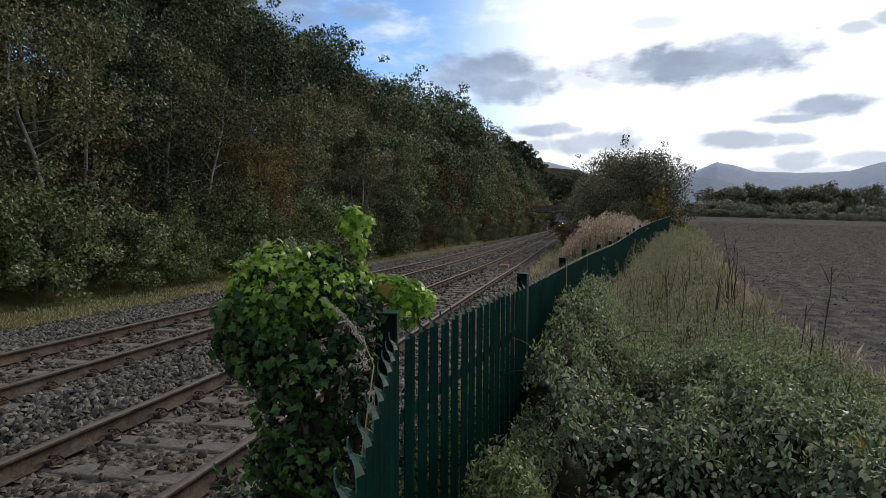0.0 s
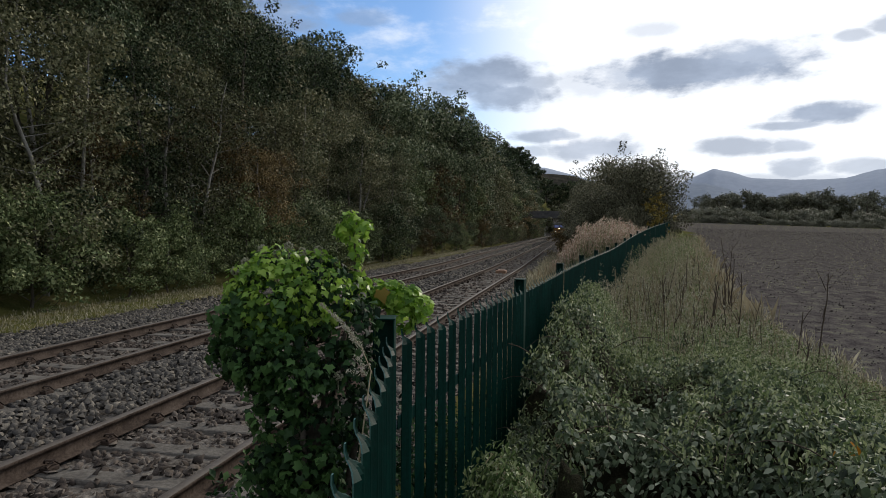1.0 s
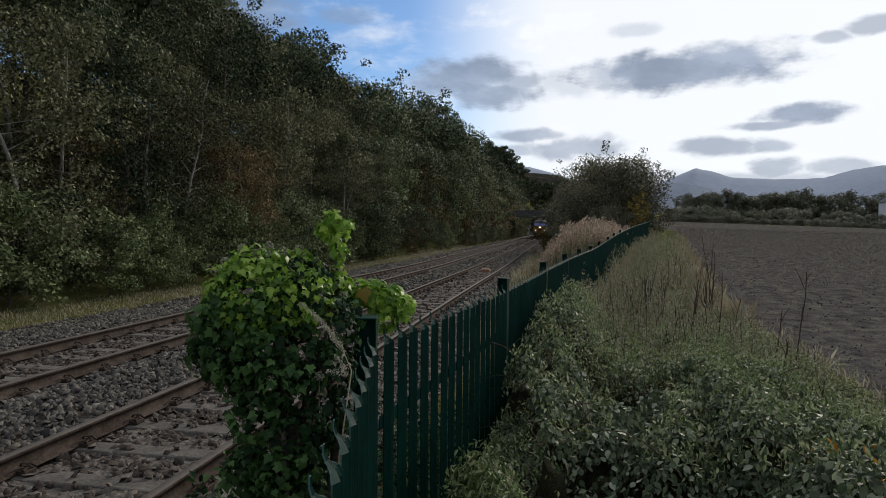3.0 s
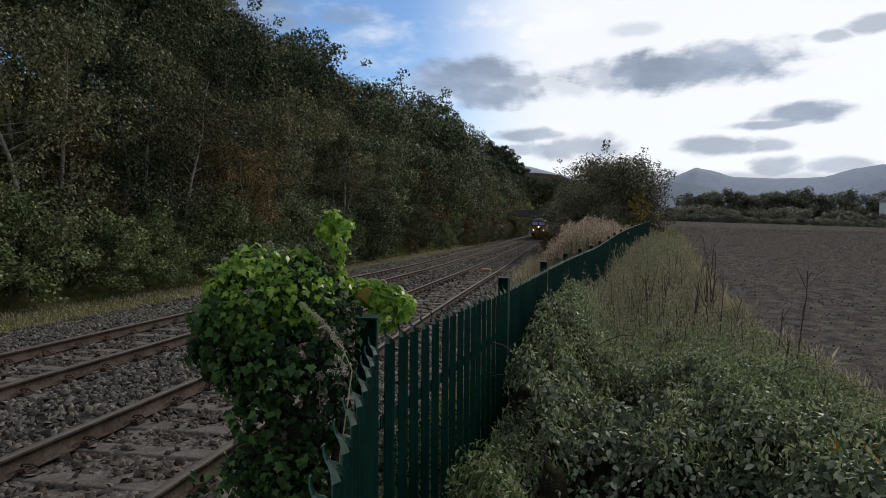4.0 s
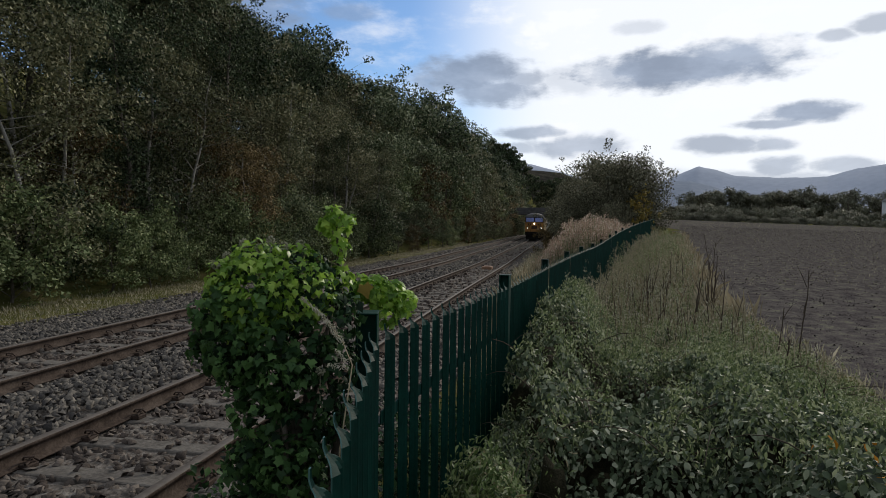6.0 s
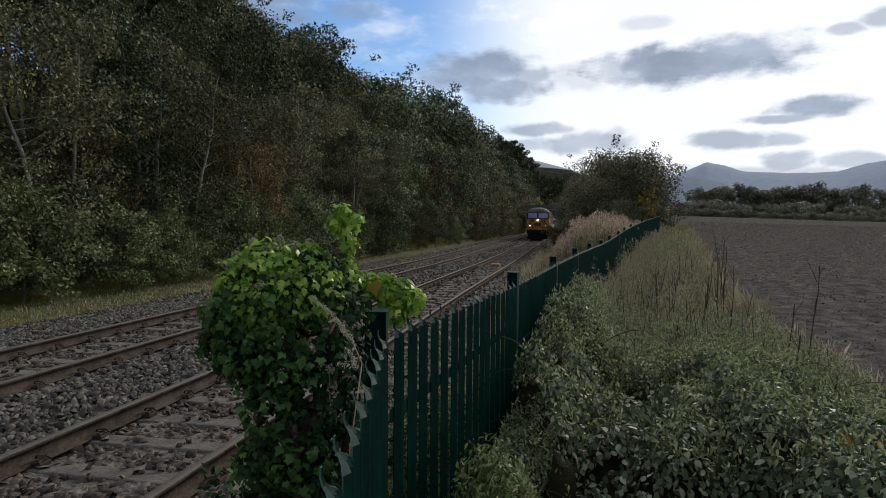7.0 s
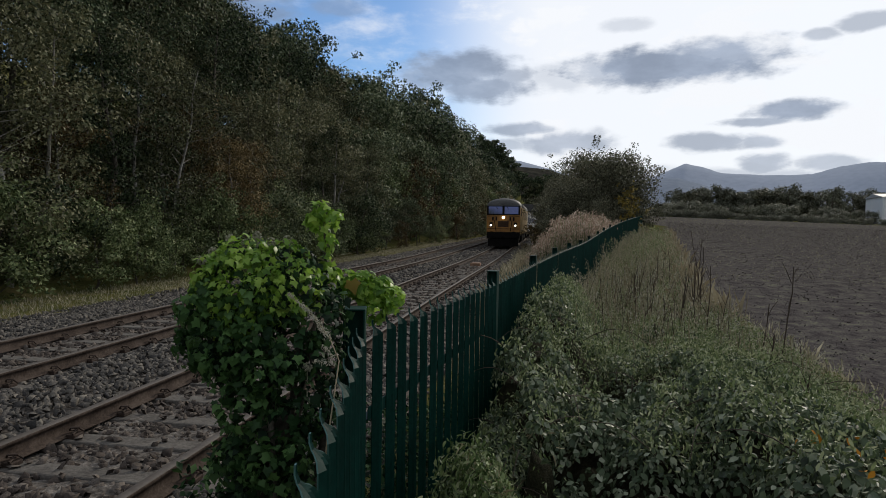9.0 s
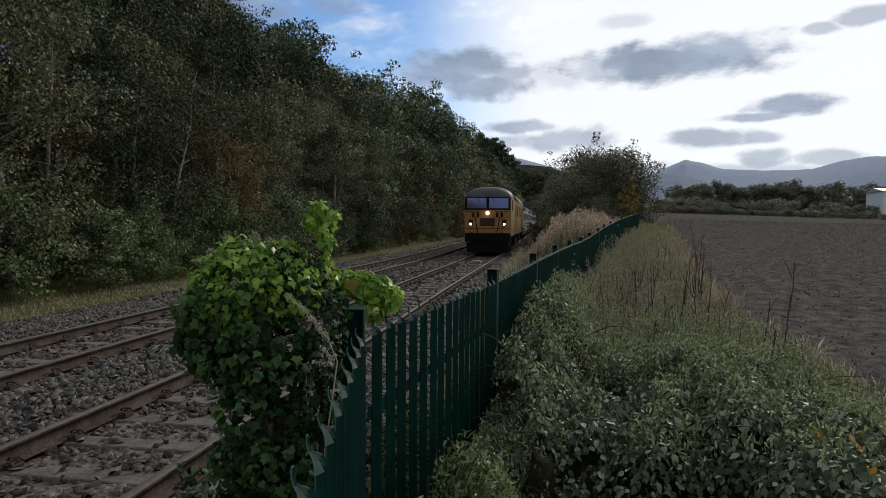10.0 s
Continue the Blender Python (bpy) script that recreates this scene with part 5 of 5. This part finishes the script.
# ---- the ploughed field ----
def build_clods():
    rng = np.random.default_rng(61)
    n = 40000
    y = 3 + 77 * rng.uniform(0, 1, n) ** 1.8
    x = field_edge(y) + 0.1 + rng.uniform(0, 1, n) * (4 + 0.55 * y)
    p = np.stack([x, y, land(x, y) + 0.005], 1)
    s = rng.uniform(0.3, 1.35, n) ** 1.8 * (0.008 + 0.00075 * y)
    v, f = rocks(rng, p, s)
    tagged(new("soil_clods", mesh_from("soil_clods", v, f, M_CLOD)), "crumbled brown clods over the ploughed field", "soil", kind="stuff")
    n = 22000
    y = 14 + 120 * rng.uniform(0, 1, n) ** 1.1
    x = field_edge(np.minimum(y, 60)) + 0.1 + rng.uniform(0, 1, n) * (5 + 0.5 * y)
    blades(rng, x, y, land(x, y), rng.uniform(0.015, 0.05, n), 0.008 + 0.0006 * y, M_GRASSBLADE, "stubble", "thin straw and seedlings over the field")


build_clods()


# ---- beyond the field ----
def build_far_side():
    rng = np.random.default_rng(71)
    g = "bushes beyond the field"
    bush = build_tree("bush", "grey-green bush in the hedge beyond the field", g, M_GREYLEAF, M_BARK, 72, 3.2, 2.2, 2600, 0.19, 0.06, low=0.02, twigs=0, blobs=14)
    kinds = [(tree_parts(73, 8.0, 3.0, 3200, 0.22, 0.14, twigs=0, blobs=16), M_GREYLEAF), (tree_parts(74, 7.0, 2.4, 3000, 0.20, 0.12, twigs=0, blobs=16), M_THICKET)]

    def at(x, y, s):
        return pose(x, y, float(land(x, y)) - 0.15, 0, 0, rng.uniform(0, 360)) @ Matrix.Diagonal((s * 1.15, s * 1.15, s, 1))

    for k in range(64):  # low hedge
        t = k / 63
        place_first(bush, at(23 + 46 * t + rng.normal(0, 0.5), 154 - 40 * t + rng.normal(0, 0.8), rng.uniform(0.42, 0.68) * (1.0 - 0.45 * t)), k == 0)
    for k in range(34):  # rounder bushes behind it
        t = rng.uniform(0, 1)
        place(bush, at(28 + 44 * t, 168 - 30 * t + rng.uniform(0, 8), rng.uniform(0.8, 1.5) * (1.0 - 0.3 * t)))
    spots = []
    for k in range(110):  # trees
        t = rng.uniform(0.0, 1)
        spots.append((int(rng.uniform() > 0.62), at(36 + 70 * t, 186 - 26 * t + rng.uniform(0, 24), rng.uniform(0.95, 1.25))))
    spots.append((0, at(61, 178, 1.25)))
    grove("far_wood", "grey-green trees beyond the field, haze put into their colour", "wood", kinds, spots)


build_far_side()


def build_shed():
    white = material("white_sheeting", [(0.74, 0.77, 0.82), (0.82, 0.84, 0.87)], 0.5, 0.5, 0.1)
    grey = material("grey_roof", [(0.28, 0.29, 0.31), (0.38, 0.39, 0.41)], 0.5, 0.6, 0.1)
    e = tagged(new("farm_shed"), "white metal-clad farm shed beyond the field", "shed")
    e.matrix_basis = pose(65.6, 141, 1.9, 0, 0, -12)
    bm = bmesh.new()
    box(bm, (0, 0, 0), (26, 14, 6.2), 0.03)
    part("wall", bm, white, e)
    for i in range(26):
        if i % 2 == 0:
            part("cladding_rib", boxed((0.3 + i, -0.05, 0.1), (0.38 + i, -0.004, 6.15)), white, e)
    bm = bmesh.new()
    vs = [bm.verts.new(p) for p in ((-0.3, -0.3, 6.204), (26.3, -0.3, 6.204), (26.3, 14.3, 6.204), (-0.3, 14.3, 6.204), (-0.3, 7, 7.1), (26.3, 7, 7.1))]
    for q in ((0, 1, 5, 4), (2, 3, 4, 5), (0, 4, 3), (1, 2, 5), (0, 3, 2, 1)):
        bm.faces.new([vs[i] for i in q])
    part("roof", bm, grey, e)


build_shed()


def build_hills():
    """Distant hills: ridges of rolling ground, haze painted into the farthest as blue-grey."""
    def ridge(name, label, mat, dist, depth, profile, seed):
        rng = np.random.default_rng(seed)
        az = np.radians(np.arange(profile[0][0], profile[-1][0] + 0.01, 0.15))
        el = np.interp(np.degrees(az), [p[0] for p in profile], [p[1] for p in profile])
        wob = np.convolve(rng.normal(0, 1, len(az) + 8), np.ones(9) / 9, "valid") * 0.05
        el = np.maximum(el + wob * (el > 0.4), -0.2)
        rows = 9
        vs = []
        for r in range(rows):
            k = r / (rows - 1)
            d = dist + depth * (k - 1)
            jig = np.convolve(rng.normal(0, 1, len(az) + 6), np.ones(7) / 7, "valid") * 0.06 * k * (1 - k) * 4
            h = np.tan(np.radians(el + jig)) * dist * (math.sin(k * math.pi / 2) ** 1.3)
            vs.append(np.stack([np.sin(az) * d, np.cos(az) * d, 1.0 + h], 1))
        h = len(az)
        back = vs[-1].copy()
        back[:, :2] *= 1.04
        back[:, 2] = -20
        vs.append(back)
        i = np.arange((rows + 1) * h).reshape(rows + 1, h)
        f = np.stack([i[:-1, :-1], i[:-1, 1:], i[1:, 1:], i[1:, :-1]], -1).reshape(-1, 4)
        tagged(new(name, mesh_from(name, np.concatenate(vs), f, mat, smooth=True)), label, "hill", kind="structure")

    far = material("far_hill_haze", [(0.40, 0.45, 0.55), (0.48, 0.53, 0.63)], 0.004, 1.0, 0, coords="World", spec=0)
    mid = material("middle_hill_haze", [(0.26, 0.30, 0.37), (0.33, 0.37, 0.44)], 0.006, 1.0, 0, coords="World", spec=0)
    green = material("green_rise", [(0.10, 0.13, 0.05), (0.17, 0.19, 0.09)], 0.01, 1.0, 0, coords="World", spec=0)
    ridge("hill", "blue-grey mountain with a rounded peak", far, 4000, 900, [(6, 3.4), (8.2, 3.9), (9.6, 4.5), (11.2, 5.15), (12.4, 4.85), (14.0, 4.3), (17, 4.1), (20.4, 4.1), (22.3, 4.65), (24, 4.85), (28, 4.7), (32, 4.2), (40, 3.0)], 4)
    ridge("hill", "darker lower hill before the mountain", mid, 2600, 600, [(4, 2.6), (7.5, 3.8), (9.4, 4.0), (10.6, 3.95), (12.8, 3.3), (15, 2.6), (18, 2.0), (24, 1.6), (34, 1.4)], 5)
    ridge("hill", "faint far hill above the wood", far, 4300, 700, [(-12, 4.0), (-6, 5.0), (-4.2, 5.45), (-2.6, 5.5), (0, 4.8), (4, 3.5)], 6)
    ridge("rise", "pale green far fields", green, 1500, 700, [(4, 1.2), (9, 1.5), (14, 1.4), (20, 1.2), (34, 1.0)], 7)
    wood = material("far_wood", [(0.022, 0.022, 0.019), (0.045, 0.043, 0.036), (0.085, 0.078, 0.06)], 0.25, 1.0, 0.8, coords="World", spec=0)
    ridge("wooded_hill", "dark wooded hill beyond the bridge", wood, 430, 100, [(-16, 3.8), (-10, 4.8), (-6, 5.1), (-3, 5.1), (0, 4.8), (3, 3.6), (7, 0.8)], 8)


build_hills()


# ---- the train ----
M_YEL = material("loco_yellow", [(0.10, 0.045, 0.015), (0.30, 0.135, 0.024), (0.40, 0.185, 0.028), (0.46, 0.23, 0.045)], 2.2, 0.45, 0.1, fine=10, spec=0.5)
M_SIDE = material("loco_side", [(0.26, 0.16, 0.055), (0.38, 0.25, 0.10), (0.44, 0.32, 0.15)], 1.2, 0.5, 0.1, fine=10, spec=0.5)
M_ROOF = material("loco_roof", [(0.055, 0.055, 0.056), (0.09, 0.09, 0.09), (0.13, 0.125, 0.12)], 1.5, 0.6, 0.1)
M_BLACK = material("loco_black", [(0.005, 0.005, 0.005), (0.015, 0.013, 0.012)], 3, 0.75, 0.1, spec=0.12)
# blue base on mirror metal: part of the sky's reflection is in the colour
M_GLASS = plain("sky_tint_glass", (0.15, 0.18, 0.36), 0.06, 0.9)
M_LAMP = plain("lit_lamp", (1.0, 0.93, 0.78), 0.4, 0, 6.0)
M_GREYWAG = material("coach_side", [(0.36, 0.37, 0.38), (0.50, 0.50, 0.50)], 1.0, 0.5, 0.1)


def shell(sections, mat_for, name, parent, mats):
    """Skins a row of closed cross sections (y, [(x, z), ...]) and caps both ends."""
    k = len(sections[0][1])
    bm = bmesh.new()
    rings = [[bm.verts.new((x, y, z)) for x, z in pts] for y, pts in sections]
    for a, b in zip(rings, rings[1:]):
        for j in range(k):
            fc = bm.faces.new((a[j], a[(j + 1) % k], b[(j + 1) % k], b[j]))
            fc.material_index = mat_for(fc.calc_center_median())
            fc.smooth = fc.calc_center_median().z > 2.95
    for r in (rings[0], rings[-1]):
        fc = bm.faces.new(r)
        fc.material_index = mat_for(fc.calc_center_median())
    bmesh.ops.recalc_face_normals(bm, faces=bm.faces)
    me = bpy.data.meshes.new(name)
    bm.to_mesh(me)
    bm.free()
    for mt in mats:
        me.materials.append(mt)
    return child(name, me, parent)


def body_ring(w, z0, eave, top, n=16):
    """Half-barrel cross section: upright sides and a round roof."""
    pts = [(-w, z0), (-w, eave)]
    for i in range(1, n):
        a = math.pi * (1 - i / n)
        pts.append((w * math.cos(a), eave + (top - eave) * math.sin(a) ** 0.8))
    return pts + [(w, eave), (w, z0)]


def bogie(parent, y, wheels, r):
    b = part("bogie", boxed((-1.15, y - 1.9, 0.45), (1.15, y + 1.9, 0.95), 0.06), M_BLACK, parent)
    for wy in wheels:
        for sx in (-1, 1):
            bm = bmesh.new()
            cyl(bm, (sx * 0.7525, y + wy, r + 0.002), r, r, 0.12, "X", 24)
            cyl(bm, (sx * 0.82, y + wy, r), r * 0.35, r * 0.3, 0.10, "X", 12)
            part("wheel", bm, M_BLACK, b)


def build_loco():
    e = tagged(new("diesel_locomotive"), "yellow-fronted heavy diesel locomotive with lit headlights", "locomotive")
    # cab front is at y = 0 and looks down the line
    nose = [(0.10, body_ring(1.28, 1.22, 2.56, 2.58)), (0.0, body_ring(1.30, 1.22, 2.52, 2.54))]
    shell(nose, lambda c: 0, "nose_panel", e, [M_YEL])
    cab = [(0.10, body_ring(1.31, 1.05, 3.14, 3.30)), (0.22, body_ring(1.34, 1.05, 3.18, 3.62)), (0.45, body_ring(1.37, 1.05, 3.2, 3.80)), (0.85, body_ring(1.38, 1.05, 3.2, 3.90)), (1.8, body_ring(1.38, 1.05, 3.2, 3.95)), (2.4, body_ring(1.38, 1.05, 3.2, 3.95))]
    shell(cab, lambda c: 1 if c.z > 3.2 else (2 if c.z > 2.6 and c.y < 0.12 else 0), "cab", e, [M_SIDE, M_ROOF, M_BLACK])
    shell([(2.404, body_ring(1.37, 1.05, 3.2, 3.93)), (19.0, body_ring(1.37, 1.05, 3.2, 3.93))], lambda c: 1 if c.z > 3.21 else 0, "body", e, [M_SIDE, M_ROOF])
    # window band and the two windscreens
    part("window_surround", boxed((-1.29, 0.0, 2.55), (1.29, 0.098, 3.29), 0.03), M_BLACK, e)
    for s in (-1, 1):
        part("windscreen", boxed((min(s * 0.07, s * 1.19), -0.012, 2.62), (max(s * 0.07, s * 1.19), 0.02, 3.23), 0.02), M_GLASS, e, "windscreen tinted blue-grey for the sky it reflects")
        bm = bmesh.new()
        box(bm, (-0.012, -0.03, 0), (0.012, -0.014, 0.34))
        w = part("wiper", bm, M_BLACK, e)
        w.matrix_basis = pose(s * 0.42, 0, 3.0, 0, -38, 0)
        part("side_window", boxed((min(s * 1.355, s * 1.388), 0.55, 2.50), (max(s * 1.355, s * 1.388), 0.85, 3.12), 0.01), M_BLACK, e)
        part("side_window", boxed((min(s * 1.355, s * 1.388), 0.98, 2.50), (max(s * 1.355, s * 1.388), 1.5, 3.12), 0.01), M_GLASS, e)
        part("cab_door", boxed((min(s * 1.36, s * 1.386), 1.75, 1.25), (max(s * 1.36, s * 1.386), 2.3, 3.1), 0.01), M_SIDE, e)
        # marker lamp cluster, jumper sockets and their hanging cables
        lamp = part("lamp_housing", boxed((s * 0.96 - 0.12, -0.05, 1.60), (s * 0.96 + 0.12, -0.002, 1.98), 0.02), M_BLACK, e)
        part("lamp", cyl(bmesh.new(), (s * 0.96, -0.075, 1.73), 0.065, 0.065, 0.05, "Y", 20), M_LAMP, lamp, "lit white marker light")
        for dx in (0.55, 0.82):
            part("jumper_socket", boxed((s * dx - 0.06, -0.09, 2.12), (s * dx + 0.06, -0.002, 2.40), 0.02), M_BLACK, e)
        cable = [(s * 0.68, -0.06, 2.14), (s * 0.66, -0.09, 1.85), (s * 0.60, -0.10, 1.55), (s * 0.55, -0.08, 1.25)]
        v, f = tube(cable, [0.028] * 4, 6)
        child("jumper_cable", mesh_from("jumper_cable", v, f, M_BLACK), e)
        bm = bmesh.new()
        cyl(bm, (s * 0.87, -0.30, 1.02), 0.12, 0.12, 0.5, "Y", 16)
        cyl(bm, (s * 0.87, -0.58, 1.02), 0.25, 0.25, 0.05, "Y", 22)
        part("buffer", bm, M_BLACK, e)
        part("handrail", cyl(bmesh.new(), (s * 0.85, -0.05, 2.47), 0.016, 0.016, 0.8, "X", 8), M_BLACK, e)
        part("step", boxed((min(s * 1.0, s * 1.3), 0.4, 0.35), (max(s * 1.0, s * 1.3), 0.85, 0.40)), M_BLACK, e)
    part("headlight", cyl(bmesh.new(), (0.0, -0.04, 2.36), 0.095, 0.095, 0.07, "Y", 24), M_LAMP, e, "lit round headlight")
    part("horn_grille", boxed((-0.42, -0.03, 1.62), (0.42, -0.002, 2.08), 0.02), material("rust_grille", [(0.03, 0.016, 0.010), (0.08, 0.04, 0.02)], 20, 0.7, 0.5), e)
    part("door_seam", boxed((-1.25, -0.006, 1.44), (1.25, -0.002, 1.50), 0.0), material("rust_streak", [(0.07, 0.03, 0.014), (0.16, 0.075, 0.025)], 6, 0.8, 0.3), e, "rusty brown weathered band")
    part("buffer_beam", boxed((-1.30, -0.02, 0.72), (1.30, 0.3, 1.216), 0.02), M_BLACK, e)
    part("snowplough", boxed((-1.2, 0.0, 0.10), (1.2, 0.35, 0.70), 0.03), M_BLACK, e)
    part("coupling", boxed((-0.09, -0.4, 0.8), (0.09, -0.02, 1.0), 0.02), M_BLACK, e)
    part("fuel_tank", boxed((-1.2, 7.4, 0.3), (1.2, 11.6, 1.046), 0.08), M_BLACK, e)
    part("underframe", boxed((-1.3, 0.35, 0.9), (1.3, 19.0, 1.046), 0.02), M_BLACK, e)
    for s in (-1, 1):
        for i in range(5):
            y0 = 4.6 + i * 2.6
            part("body_grille", boxed((min(s * 1.345, s * 1.37), y0, 2.2), (max(s * 1.345, s * 1.37), y0 + 1.5, 2.95), 0.01), M_BLACK, e)
    part("exhaust", boxed((-0.5, 9, 3.86), (0.5, 11, 3.97), 0.03), M_BLACK, e)
    bogie(e, 3.2, (-1.45, 0, 1.45), 0.57)
    bogie(e, 15.8, (-1.45, 0, 1.45), 0.57)
    return e


def build_coach():
    e = tagged(new("railway_coach"), "grey and white coach hauled behind the locomotive", "railway coach", "coaches of the train")
    shell([(0.0, body_ring(1.33, 1.0, 2.9, 3.62)), (19.8, body_ring(1.33, 1.0, 2.9, 3.62))], lambda c: 1 if c.z > 2.92 else 0, "body", e, [M_GREYWAG, M_ROOF])
    for s in (-1, 1):
        for i in range(8):
            y0 = 1.3 + i * 2.25
            part("window", boxed((min(s * 1.325, s * 1.342), y0, 2.0), (max(s * 1.325, s * 1.342), y0 + 1.3, 2.65), 0.01), M_GLASS, e)
    part("underframe", boxed((-1.2, 0.2, 0.6), (1.2, 19.6, 0.996), 0.03), M_BLACK, e)
    bogie(e, 3.0, (-1.2, 1.2), 0.46)
    bogie(e, 16.8, (-1.2, 1.2), 0.46)
    return e


LOCO = build_loco()
COACHES = [build_coach()]
COACHES.append(copy_thing(COACHES[0], Matrix()))
COACHES.append(copy_thing(COACHES[0], Matrix()))


def motions():
    speed, front_at_end = 14.2, 36.8
    for thing, behind in ((LOCO, 0.0), (COACHES[0], 20.4), (COACHES[1], 41.4), (COACHES[2], 62.4)):
        rows = []
        for i in range(21):
            t = i * 0.5
            y = front_at_end + speed * (10 - t) + behind
            turn = math.degrees(math.atan(float(track_bend(y) - track_bend(y + 16)) / 16))
            rows.append((t, pose(GAUGE_MID[0] + float(track_bend(y)), y, 0.001 + float(track_drop(y)), 0, 0, turn)))
        walk(thing, rows)


motions()
